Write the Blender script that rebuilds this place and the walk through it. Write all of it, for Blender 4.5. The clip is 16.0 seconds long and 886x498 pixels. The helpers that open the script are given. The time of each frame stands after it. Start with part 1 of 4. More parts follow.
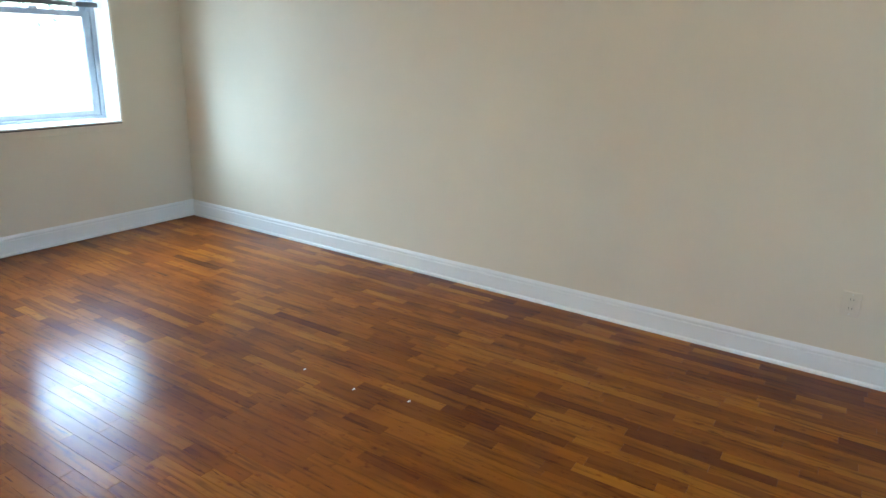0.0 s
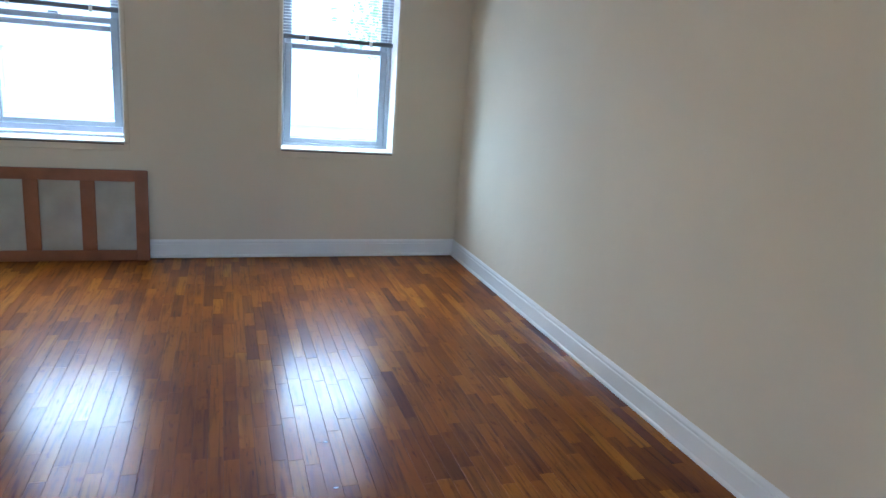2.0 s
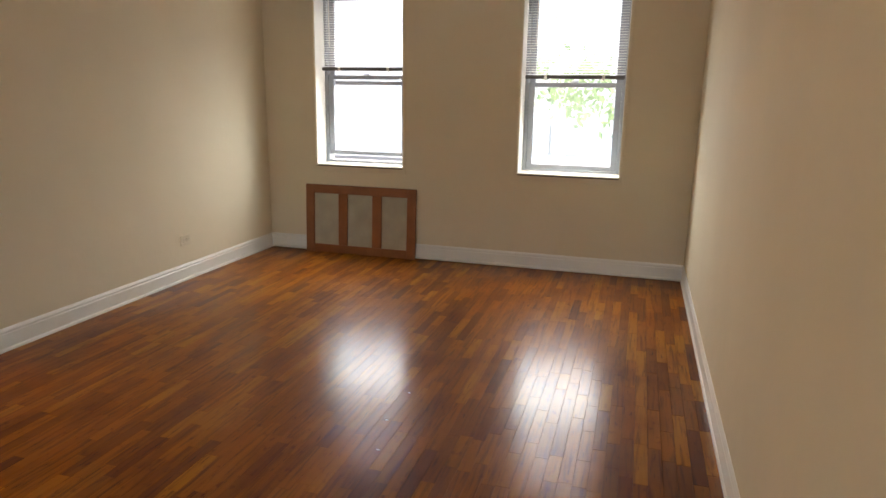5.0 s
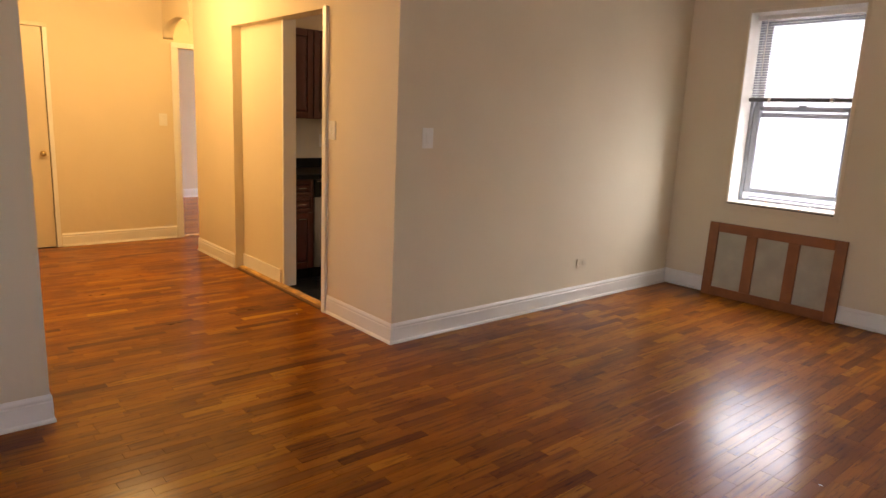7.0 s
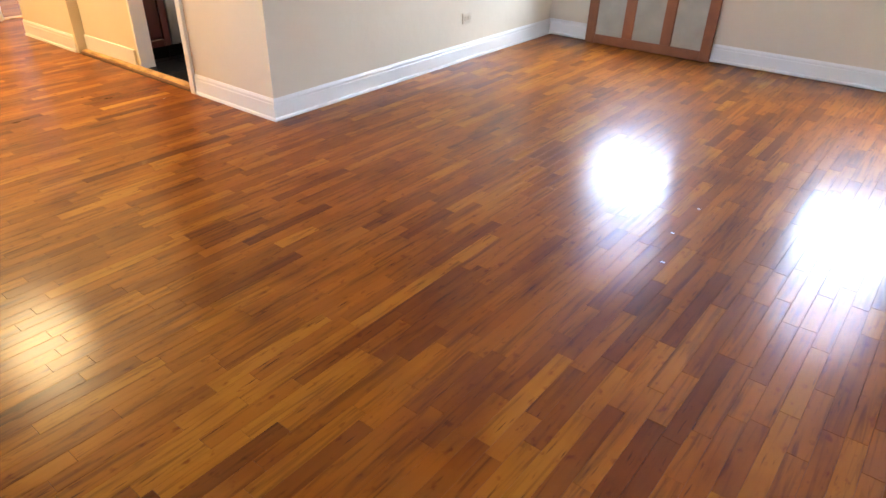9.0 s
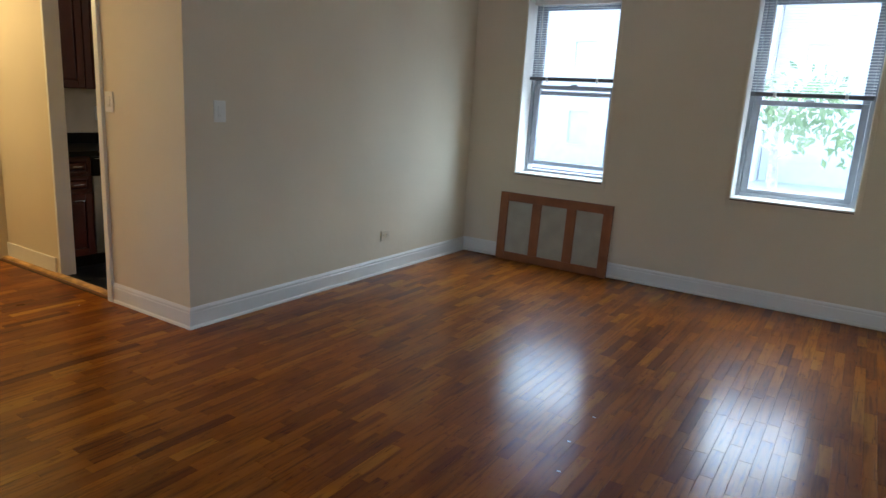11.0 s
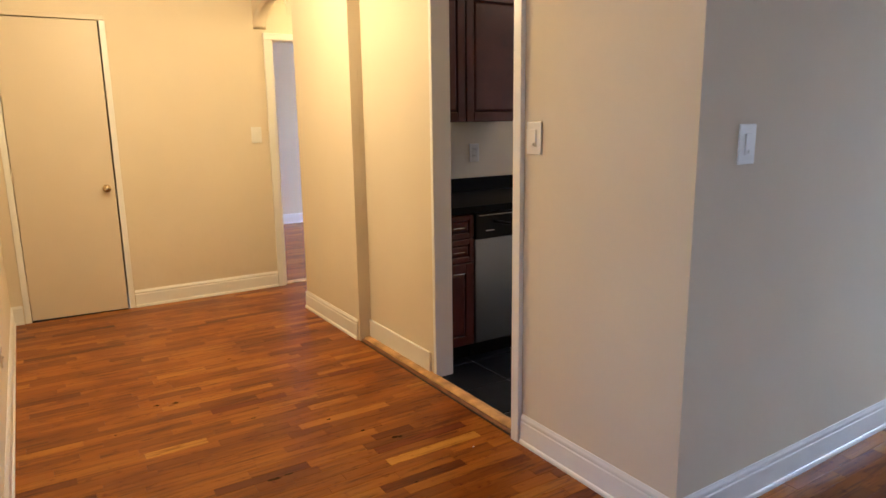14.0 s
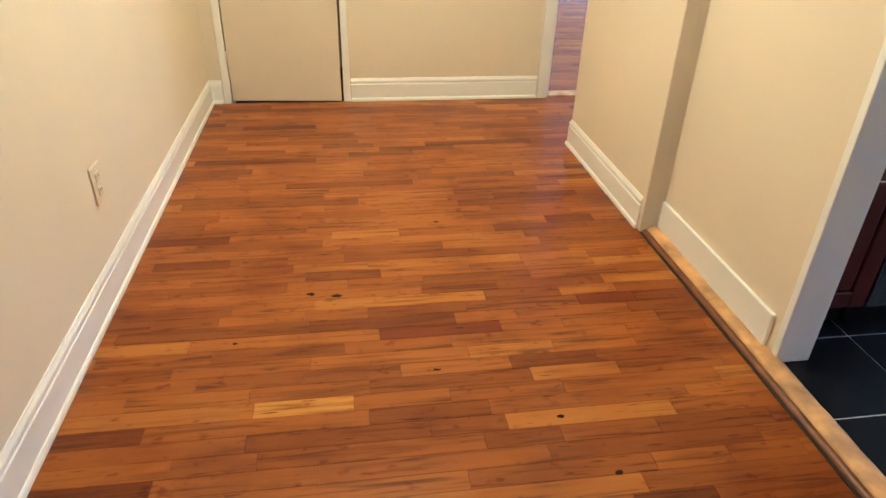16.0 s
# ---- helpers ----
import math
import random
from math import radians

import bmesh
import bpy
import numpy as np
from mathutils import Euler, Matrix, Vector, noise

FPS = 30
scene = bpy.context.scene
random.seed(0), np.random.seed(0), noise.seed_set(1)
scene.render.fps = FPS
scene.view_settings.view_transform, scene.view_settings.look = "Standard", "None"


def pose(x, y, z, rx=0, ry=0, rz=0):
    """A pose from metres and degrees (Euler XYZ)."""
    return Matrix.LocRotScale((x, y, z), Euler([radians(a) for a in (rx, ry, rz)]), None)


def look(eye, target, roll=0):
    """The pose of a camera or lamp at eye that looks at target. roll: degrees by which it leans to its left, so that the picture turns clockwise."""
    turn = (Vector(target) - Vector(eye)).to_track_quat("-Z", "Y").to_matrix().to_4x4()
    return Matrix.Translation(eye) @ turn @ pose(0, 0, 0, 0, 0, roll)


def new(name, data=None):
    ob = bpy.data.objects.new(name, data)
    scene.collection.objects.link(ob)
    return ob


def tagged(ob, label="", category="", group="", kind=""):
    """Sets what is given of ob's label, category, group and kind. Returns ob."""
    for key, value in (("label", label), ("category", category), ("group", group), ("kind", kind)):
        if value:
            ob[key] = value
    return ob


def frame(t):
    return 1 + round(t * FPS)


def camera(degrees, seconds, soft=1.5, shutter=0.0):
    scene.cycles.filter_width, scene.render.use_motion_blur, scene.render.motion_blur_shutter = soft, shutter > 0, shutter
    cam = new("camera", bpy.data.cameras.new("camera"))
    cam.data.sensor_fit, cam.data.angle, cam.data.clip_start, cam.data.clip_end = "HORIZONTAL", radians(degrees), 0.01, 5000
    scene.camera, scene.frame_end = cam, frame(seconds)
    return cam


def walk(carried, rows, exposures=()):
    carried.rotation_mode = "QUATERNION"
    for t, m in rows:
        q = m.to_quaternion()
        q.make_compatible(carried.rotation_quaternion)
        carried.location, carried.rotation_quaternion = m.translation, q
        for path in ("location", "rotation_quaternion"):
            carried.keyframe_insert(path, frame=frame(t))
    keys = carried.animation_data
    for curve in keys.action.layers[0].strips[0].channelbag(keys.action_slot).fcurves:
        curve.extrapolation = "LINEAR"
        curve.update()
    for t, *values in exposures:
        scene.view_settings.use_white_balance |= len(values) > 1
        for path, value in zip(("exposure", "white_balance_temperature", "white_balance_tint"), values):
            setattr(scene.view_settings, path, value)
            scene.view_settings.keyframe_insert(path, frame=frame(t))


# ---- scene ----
cam = camera(68.3, 16.0)
PATH = [
    (0, (0.412, -1.487, 1.48), (2.028, -0.473, 0.879), 2.2),
    (0.5, (0.83, -1.531, 1.452), (2.261, -0.262, 0.868), 2.0),
    (1, (1.29, -1.776, 1.441), (2.351, -0.182, 0.864), 1.9),
    (1.5, (1.631, -1.785, 1.411), (2.443, -0.044, 0.858), 4.5),
    (2, (2.022, -1.815, 1.426), (2.659, 0.013, 0.926), 4.6),
    (2.5, (2.414, -1.937, 1.45), (2.459, 0.014, 1.012), 3.7),
    (3, (2.675, -2.036, 1.497), (2.471, -0.1, 1.039), 1.3),
    (5.5, (3.47, -2.431, 1.45), (2.762, -0.613, 1.011), 1.45),
    (6, (3.361, -2.432, 1.429), (2.427, -0.712, 1.021), 1.8),
    (6.5, (3.3, -2.409, 1.441), (2.085, -0.874, 1.036), 2.6),
    (7, (3.249, -2.367, 1.445), (1.759, -1.094, 1.051), 2.5),
    (7.5, (3.217, -2.363, 1.429), (1.567, -1.301, 1.039), 1.9),
    (8, (3.187, -2.42, 1.434), (1.568, -1.392, 0.867), 1.2),
    (8.5, (3.117, -2.376, 1.395), (1.755, -1.28, 0.424), 0.9),
    (9, (3.138, -2.347, 1.354), (2.075, -0.991, 0.337), 1.0),
    (9.2, (3.164, -2.321, 1.355), (2.223, -0.879, 0.338), 1.1),
    (11.3, (3.31, -2.384, 1.454), (2.22, -0.749, 1.081), 2.8),
    (11.5, (3.226, -2.361, 1.456), (2.023, -0.809, 1.073), 3.1),
    (12, (2.866, -2.322, 1.455), (1.513, -0.895, 1.086), 1.8),
    (12.5, (2.504, -2.164, 1.45), (0.978, -0.93, 1.063), 1.9),
    (13, (2.109, -2.019, 1.474), (0.483, -0.923, 1.077), 1.4),
    (13.5, (1.654, -1.952, 1.446), (0.057, -0.801, 1.094), 0.7),
    (14, (1.259, -1.714, 1.408), (-0.395, -0.661, 1.016), -0.8),
    (14.5, (0.847, -1.523, 1.391), (-0.855, -0.606, 0.883), 0.0),
    (15, (0.386, -1.344, 1.329), (-1.317, -0.597, 0.592), 1.1),
    (15.5, (-0.009, -1.23, 1.26), (-1.711, -0.727, 0.338), 2.4),
    (16, (-0.309, -1.141, 1.247), (-2.007, -0.866, 0.227), 1.8),
]
EXPOSURE = [
    (0, 4.23, 5200, -2), (1, 4.23, 5000, 2), (2, 3.73, 5000, 3), (3, 3.03, 5600, 4), (5.5, 3.53, 8300, 16),
    (6.5, 3.53, 8200, 21), (7, 3.57, 8000, 23), (8, 3.65, 7800, 24), (8.5, 4.26, 6700, 21), (9, 4.78, 5800, 13),
    (9.2, 4.63, 5900, 13), (11.5, 2.98, 5700, 3), (12, 3.53, 6000, 9), (12.5, 3.75, 6000, 14), (13, 3.58, 5800, 16),
    (14, 3.66, 5300, 14), (14.5, 3.45, 5050, 10), (15, 3.76, 4650, 9), (15.5, 4.1, 4450, 8), (16, 4.2, 4300, 6),
]
walk(cam, [(t, look(eye, target, roll)) for t, eye, target, roll in PATH], EXPOSURE)

# ---- world, sun, lamps ----
world = bpy.data.worlds.new("sky")
scene.world = world
world.use_nodes = True
wn = world.node_tree
sky = wn.nodes.new("ShaderNodeTexSky")
sky.sky_type, sky.sun_disc = "NISHITA", False
sky.sun_elevation, sky.sun_rotation = radians(58), radians(0)
sky.air_density, sky.dust_density = 1.0, 3.0
wn.nodes["Background"].inputs["Strength"].default_value = 0.13
wn.links.new(sky.outputs[0], wn.nodes["Background"].inputs["Color"])


def lamp(name, kind, place, energy, colour, size=0.2, target=None, angle=None):
    data = bpy.data.lights.new(name, kind)
    data.energy, data.color = energy, colour
    if kind == "AREA":
        data.size = size
    elif kind == "POINT":
        data.shadow_soft_size = size
    else:
        data.angle = angle
    ob = new(name, data)
    ob.matrix_world = look(place, target) if target else pose(*place)
    return ob


lamp("sun", "SUN", (0, 12.6, 20), 0.5, (0.97, 0.98, 1.0), angle=radians(60), target=(0, 0, 0))
# the sky's light, gathered in the two window openings
def daylight(place, aim, power, wide, tall, spread):
    day = lamp("window_daylight", "AREA", place, power, (0.70, 0.86, 1.0), wide, target=aim)
    day.data.shape, day.data.size_y, day.data.spread = "RECTANGLE", tall, radians(spread)


for wx, side in ((0.952, -1), (2.857, 1)):
    daylight((wx, 3.29, 1.28), (wx, 2.65, 0.53), 0.42, 0.78, 0.30, 130)
    daylight((wx, 3.32, 1.28), (wx, 2.30, 1.15), 0.24, 0.78, 0.72, 160)
    # added lamp for sky along the street, slants past reveal onto side wall
    daylight((wx - side * 0.24, 3.53, 1.42), (wx + side * 0.95, 2.45, 0.45), 0.32, 0.28, 0.95, 88)
HALL_LAMP = (-2.40, -0.97, 2.32)
lamp("hall_bulb", "POINT", HALL_LAMP, 6.0, (1.0, 0.70, 0.31), 0.32)
VESTIBULE_LAMP = (-3.77, 0.85, 2.50)
lamp("vestibule_bulb", "POINT", VESTIBULE_LAMP, 1.7, (1.0, 0.72, 0.30), 0.10)
KITCHEN_LAMP = (-1.1, 1.7, 2.44)
lamp("kitchen_bulb", "POINT", KITCHEN_LAMP, 0.4, (1.0, 0.68, 0.36), 0.08)

# ---- materials ----
def material(name):
    m = bpy.data.materials.new(name)
    m.use_nodes = True
    return m, m.node_tree.nodes, m.node_tree.links, m.node_tree.nodes["Principled BSDF"]


def ramp(nodes, stops):
    r = nodes.new("ShaderNodeValToRGB")
    while len(r.color_ramp.elements) < len(stops):
        r.color_ramp.elements.new(0.5)
    for e, (at, c) in zip(r.color_ramp.elements, stops):
        e.position, e.color = at, (*c, 1)
    return r


def noise_node(nodes, links, scale, detail=4.0, stretch=None):
    n = nodes.new("ShaderNodeTexNoise")
    n.inputs["Scale"].default_value, n.inputs["Detail"].default_value = scale, detail
    geo = nodes.new("ShaderNodeNewGeometry")
    if stretch:
        mp = nodes.new("ShaderNodeMapping")
        mp.inputs["Scale"].default_value = stretch
        links.new(geo.outputs["Position"], mp.inputs["Vector"])
        links.new(mp.outputs[0], n.inputs["Vector"])
    else:
        links.new(geo.outputs["Position"], n.inputs["Vector"])
    return n


def bumped(nodes, links, bsdf, source, strength, distance=0.002):
    b = nodes.new("ShaderNodeBump")
    b.inputs["Strength"].default_value, b.inputs["Distance"].default_value = strength, distance
    links.new(source, b.inputs["Height"])
    links.new(b.outputs[0], bsdf.inputs["Normal"])


def surface(name, colour, rough=0.5, metal=0.0, vary=0.06, scale=2.0, bump=0.1, fine=180.0, stretch=None, coat=0.0, shine=0.5, uneven=0.0):
    """A painted, stone or metal surface: tone that drifts over a coarse scale, gloss and relief over a fine one."""
    m, nodes, links, bsdf = material(name)
    bsdf.inputs["Metallic"].default_value = metal
    bsdf.inputs["Coat Weight"].default_value = coat
    bsdf.inputs["Specular IOR Level"].default_value = shine
    coarse = noise_node(nodes, links, scale, 5.0)
    r = ramp(nodes, [(0.3, [c * (1 - vary) for c in colour]), (0.7, [min(1, c * (1 + vary)) for c in colour])])
    links.new(coarse.outputs["Fac"], r.inputs["Fac"])
    links.new(r.outputs["Color"], bsdf.inputs["Base Color"])
    small = noise_node(nodes, links, fine, 3.0, stretch)
    rr = nodes.new("ShaderNodeMapRange")
    rr.inputs["To Min"].default_value, rr.inputs["To Max"].default_value = rough * 0.85, min(1, rough * 1.15)
    links.new(small.outputs["Fac"], rr.inputs["Value"])
    links.new(rr.outputs[0], bsdf.inputs["Roughness"])
    if bump:
        bumped(nodes, links, bsdf, small.outputs["Fac"], bump)
    if uneven:
        # hand-trowelled plaster: broad shallow waves under the fine grain
        waves = noise_node(nodes, links, 5.0, 3.0)
        b = nodes.new("ShaderNodeBump")
        b.inputs["Strength"].default_value, b.inputs["Distance"].default_value = uneven, 0.02
        links.new(waves.outputs["Fac"], b.inputs["Height"])
        for n in nodes:
            if n.bl_idname == "ShaderNodeBump" and n != b:
                links.new(b.outputs[0], n.inputs["Normal"])
    return m


def floor_wood(name, single, fixed=None):
    """Oiled hardwood strips: a tone for each piece (or the fixed one), streaked grain along y, dark knots and a worn clear coat."""
    m, nodes, links, bsdf = material(name)
    if single:
        pick = nodes.new("ShaderNodeObjectInfo").outputs["Random"]
    else:
        pick = nodes.new("ShaderNodeNewGeometry").outputs["Random Per Island"]
    tone = ramp(nodes, [(0.0, (0.122, 0.025, 0.0016)), (0.10, (0.185, 0.047, 0.0023)), (0.45, (0.243, 0.068, 0.0029)),
                        (0.8, (0.290, 0.090, 0.0041)), (1.0, (0.348, 0.126, 0.0066))])
    links.new(pick, tone.inputs["Fac"])
    if fixed:
        for e in tone.color_ramp.elements:
            e.color = (*fixed, 1)
    shift = nodes.new("ShaderNodeVectorMath")
    shift.operation = "MULTIPLY_ADD"
    geo = nodes.new("ShaderNodeNewGeometry")
    comb = nodes.new("ShaderNodeCombineXYZ")
    for axis in ("X", "Y", "Z"):
        links.new(pick, comb.inputs[axis])
    shift.inputs[1].default_value = (40, 40, 40)
    links.new(comb.outputs[0], shift.inputs[0])
    links.new(geo.outputs["Position"], shift.inputs[2])
    mp = nodes.new("ShaderNodeMapping")
    mp.inputs["Scale"].default_value = (55, 3.2, 3.2)
    links.new(shift.outputs[0], mp.inputs["Vector"])
    grain = nodes.new("ShaderNodeTexNoise")
    grain.inputs["Scale"].default_value, grain.inputs["Detail"].default_value = 1.0, 6.0
    grain.inputs["Distortion"].default_value = 0.6
    links.new(mp.outputs[0], grain.inputs["Vector"])
    streak = ramp(nodes, [(0.28, (0.42, 0.34, 0.28)), (0.48, (1, 1, 1)), (0.75, (1.14, 1.16, 1.18))])
    links.new(grain.outputs["Fac"], streak.inputs["Fac"])
    mix = nodes.new("ShaderNodeMix")
    mix.data_type, mix.blend_type = "RGBA", "MULTIPLY"
    mix.inputs[0].default_value = 0.92
    links.new(tone.outputs[0], mix.inputs[6])
    links.new(streak.outputs[0], mix.inputs[7])
    mk = nodes.new("ShaderNodeMapping")
    mk.inputs["Scale"].default_value = (110, 9, 9)
    links.new(shift.outputs[0], mk.inputs["Vector"])
    knot = nodes.new("ShaderNodeTexNoise")
    knot.inputs["Scale"].default_value, knot.inputs["Detail"].default_value = 1.0, 2.0
    links.new(mk.outputs[0], knot.inputs["Vector"])
    kr = ramp(nodes, [(0.0, (1, 1, 1)), (0.65, (1, 1, 1)), (0.76, (0.34, 0.25, 0.2))])
    links.new(knot.outputs["Fac"], kr.inputs["Fac"])
    mix2 = nodes.new("ShaderNodeMix")
    mix2.data_type, mix2.blend_type = "RGBA", "MULTIPLY"
    mix2.inputs[0].default_value = 1.0
    links.new(mix.outputs[2], mix2.inputs[6])
    links.new(kr.outputs[0], mix2.inputs[7])
    # old stain that spreads over several boards, and round brown knots within one
    cloud = noise_node(nodes, links, 4.5, 4.0, (1.0, 0.55, 1.0))
    cr = ramp(nodes, [(0.34, (0.78, 0.67, 0.58)), (0.50, (1, 1, 1)), (0.75, (1.08, 1.12, 1.15))])
    links.new(cloud.outputs["Fac"], cr.inputs["Fac"])
    mb = nodes.new("ShaderNodeMapping")
    mb.inputs["Scale"].default_value = (36, 20, 20)
    links.new(shift.outputs[0], mb.inputs["Vector"])
    blob = nodes.new("ShaderNodeTexNoise")
    blob.inputs["Scale"].default_value, blob.inputs["Detail"].default_value = 1.0, 2.0
    links.new(mb.outputs[0], blob.inputs["Vector"])
    br = ramp(nodes, [(0.0, (1, 1, 1)), (0.63, (1, 1, 1)), (0.76, (0.64, 0.45, 0.36))])
    links.new(blob.outputs["Fac"], br.inputs["Fac"])
    last = mix2
    for layer in (cr, br):
        step = nodes.new("ShaderNodeMix")
        step.data_type, step.blend_type = "RGBA", "MULTIPLY"
        step.inputs[0].default_value = 1.0
        links.new(last.outputs[2], step.inputs[6])
        links.new(layer.outputs[0], step.inputs[7])
        last = step
    links.new(last.outputs[2], bsdf.inputs["Base Color"])
    wear = noise_node(nodes, links, 3.0, 6.0)
    rr = nodes.new("ShaderNodeMapRange")
    rr.inputs["To Min"].default_value, rr.inputs["To Max"].default_value = 0.38, 0.56
    links.new(wear.outputs["Fac"], rr.inputs["Value"])
    links.new(rr.outputs[0], bsdf.inputs["Roughness"])
    bsdf.inputs["Coat Weight"].default_value = 0.5
    bsdf.inputs["Specular IOR Level"].default_value = 0.07
    bsdf.inputs["Coat Roughness"].default_value = 0.18
    bsdf.inputs["Coat IOR"].default_value = 1.42
    bumped(nodes, links, bsdf, grain.outputs["Fac"], 0.03, 0.0006)
    return m


WALL = surface("wall_paint", (0.72, 0.635, 0.485), 0.82, vary=0.03, scale=1.3, bump=0.05, fine=230, uneven=0.22, shine=0.25)
TRIM = surface("trim_paint", (0.82, 0.81, 0.77), 0.32, vary=0.02, scale=5, bump=0.04, fine=90)
DOOR = surface("door_paint", (0.68, 0.595, 0.455), 0.4, vary=0.025, scale=2, bump=0.05, fine=140)
CEIL = surface("ceiling_paint", (0.80, 0.78, 0.72), 0.7, vary=0.02, scale=1.5, bump=0.06, fine=160)
PLASTIC = surface("white_plastic", (0.80, 0.79, 0.74), 0.3, vary=0.015, scale=20, bump=0.0)
KNOT = surface("dark_knot", (0.030, 0.010, 0.004), 0.9, vary=0.2, scale=40, bump=0.1, shine=0.05)
DARK = surface("dark_gap", (0.02, 0.014, 0.01), 0.8, vary=0.2, scale=20, bump=0.1)
STAINED = surface("stained_lip", (0.16, 0.055, 0.016), 0.42, vary=0.35, scale=14, bump=0.2, fine=1.0, stretch=(9, 160, 160))
OAK = surface("golden_oak", (0.50, 0.285, 0.10), 0.5, vary=0.42, scale=13, bump=0.35, fine=1.0, stretch=(9, 160, 160))
MAPLE = surface("varnished_frame_wood", (0.26, 0.088, 0.028), 0.42, vary=0.16, scale=8, bump=0.15, fine=1.0, stretch=(60, 60, 12))
MESH = surface("crinkled_sheet", (0.42, 0.39, 0.31), 0.2, vary=0.08, scale=7, bump=0.05, fine=60, coat=0.35, shine=0.6)
ALU = surface("aluminium", (0.34, 0.37, 0.41), 0.42, metal=0.25, vary=0.06, scale=14, bump=0.03)
RAIL = surface("blind_rail", (0.13, 0.13, 0.135), 0.45, vary=0.08, scale=20, bump=0.03)
BRASS = surface("aged_brass", (0.50, 0.38, 0.20), 0.27, metal=1.0, vary=0.15, scale=40, bump=0.05)
CHROME = surface("chrome", (0.75, 0.75, 0.76), 0.14, metal=1.0, vary=0.04, scale=30, bump=0.0)
STEEL = surface("brushed_steel", (0.40, 0.42, 0.45), 0.27, metal=1.0, vary=0.05, scale=4, bump=0.0, fine=500)
CHERRY = surface("cherry_cabinet", (0.075, 0.012, 0.008), 0.4, vary=0.25, scale=8, bump=0.1, fine=1.0, stretch=(110, 110, 9), coat=0.1)
GRANITE = surface("black_counter", (0.009, 0.0095, 0.0105), 0.5, vary=0.5, scale=160, bump=0.02, shine=0.07)
BLACK = surface("black_enamel", (0.007, 0.007, 0.008), 0.3, vary=0.2, scale=20, bump=0.02, shine=0.2)
TILE = surface("black_tile", (0.007, 0.008, 0.011), 0.34, vary=0.35, scale=12, bump=0.06, fine=60, shine=0.1)
GROUT = surface("grey_grout", (0.42, 0.42, 0.42), 0.85, vary=0.2, scale=40, bump=0.3)
STREET = surface("concrete_paving", (0.56, 0.55, 0.52), 0.9, vary=0.12, scale=0.8, bump=0.2, fine=25)
ASPHALT = surface("asphalt", (0.06, 0.06, 0.06), 0.9, vary=0.2, scale=1.2, bump=0.3, fine=60)
BRICKS = surface("pale_brick", (0.84, 0.81, 0.76), 0.85, vary=0.05, scale=3, bump=0.3, fine=30)
ROOFING = surface("roof_felt", (0.10, 0.095, 0.09), 0.9, vary=0.15, scale=2, bump=0.3, fine=30)
BARK = surface("pale_bark", (0.50, 0.48, 0.43), 0.9, vary=0.3, scale=9, bump=0.6, fine=24)
# near-white base colour stands in for glare washing out the distant panes
FARGLASS = surface("reflecting_pane", (0.80, 0.82, 0.83), 0.1, vary=0.1, scale=1, bump=0.0)
FLOOR_ONE = floor_wood("strip_floor_piece", True)
FLOOR_REST = floor_wood("strip_floor", False)
RED_BOARD = floor_wood("red_brown_board", True, (0.150, 0.028, 0.0030))
PALE_BOARD = floor_wood("pale_board", True, (0.450, 0.190, 0.0140))


def glass_pane():
    m, nodes, links, bsdf = material("window_glass")
    bsdf.inputs["Base Color"].default_value = (1, 1, 1, 1)
    bsdf.inputs["Roughness"].default_value = 0.0
    bsdf.inputs["Transmission Weight"].default_value = 1.0
    bsdf.inputs["IOR"].default_value = 1.45
    return m


def translucent(name, colour, share):
    m, nodes, links, bsdf = material(name)
    bsdf.inputs["Base Color"].default_value = (*colour, 1)
    bsdf.inputs["Roughness"].default_value = 0.5
    tr = nodes.new("ShaderNodeBsdfTranslucent")
    tr.inputs["Color"].default_value = (*colour, 1)
    mix = nodes.new("ShaderNodeMixShader")
    mix.inputs[0].default_value = share
    links.new(bsdf.outputs[0], mix.inputs[1])
    links.new(tr.outputs[0], mix.inputs[2])
    links.new(mix.outputs[0], nodes["Material Output"].inputs["Surface"])
    return m


GLASS = glass_pane()
SLAT = translucent("blind_slat", (0.92, 0.94, 0.95), 0.6)
LEAF = translucent("leaf", (0.20, 0.29, 0.15), 0.6)


def glowing(name, colour, strength):
    m, nodes, links, bsdf = material(name)
    bsdf.inputs["Base Color"].default_value = (0.8, 0.78, 0.7, 1)
    bsdf.inputs["Emission Color"].default_value = (*colour, 1)
    bsdf.inputs["Emission Strength"].default_value = strength
    return m


SHADE = glowing("lit_opal_glass", (1.0, 0.62, 0.28), 0.6)

# ---- shaping helpers ----
def box(bm, x0, x1, y0, y1, z0, z1, bevel=0.0, segments=1):
    made = bmesh.ops.create_cube(bm, size=1.0)["verts"]
    for v in made:
        v.co = Vector((x0 + (v.co.x + 0.5) * (x1 - x0), y0 + (v.co.y + 0.5) * (y1 - y0), z0 + (v.co.z + 0.5) * (z1 - z0)))
    if bevel:
        edges = list({e for v in made for e in v.link_edges})
        bmesh.ops.bevel(bm, geom=edges, offset=bevel, segments=segments, affect="EDGES", profile=0.6)
    return bm


def block(*size, bevel=0.0, segments=1):
    return box(bmesh.new(), *size, bevel=bevel, segments=segments)


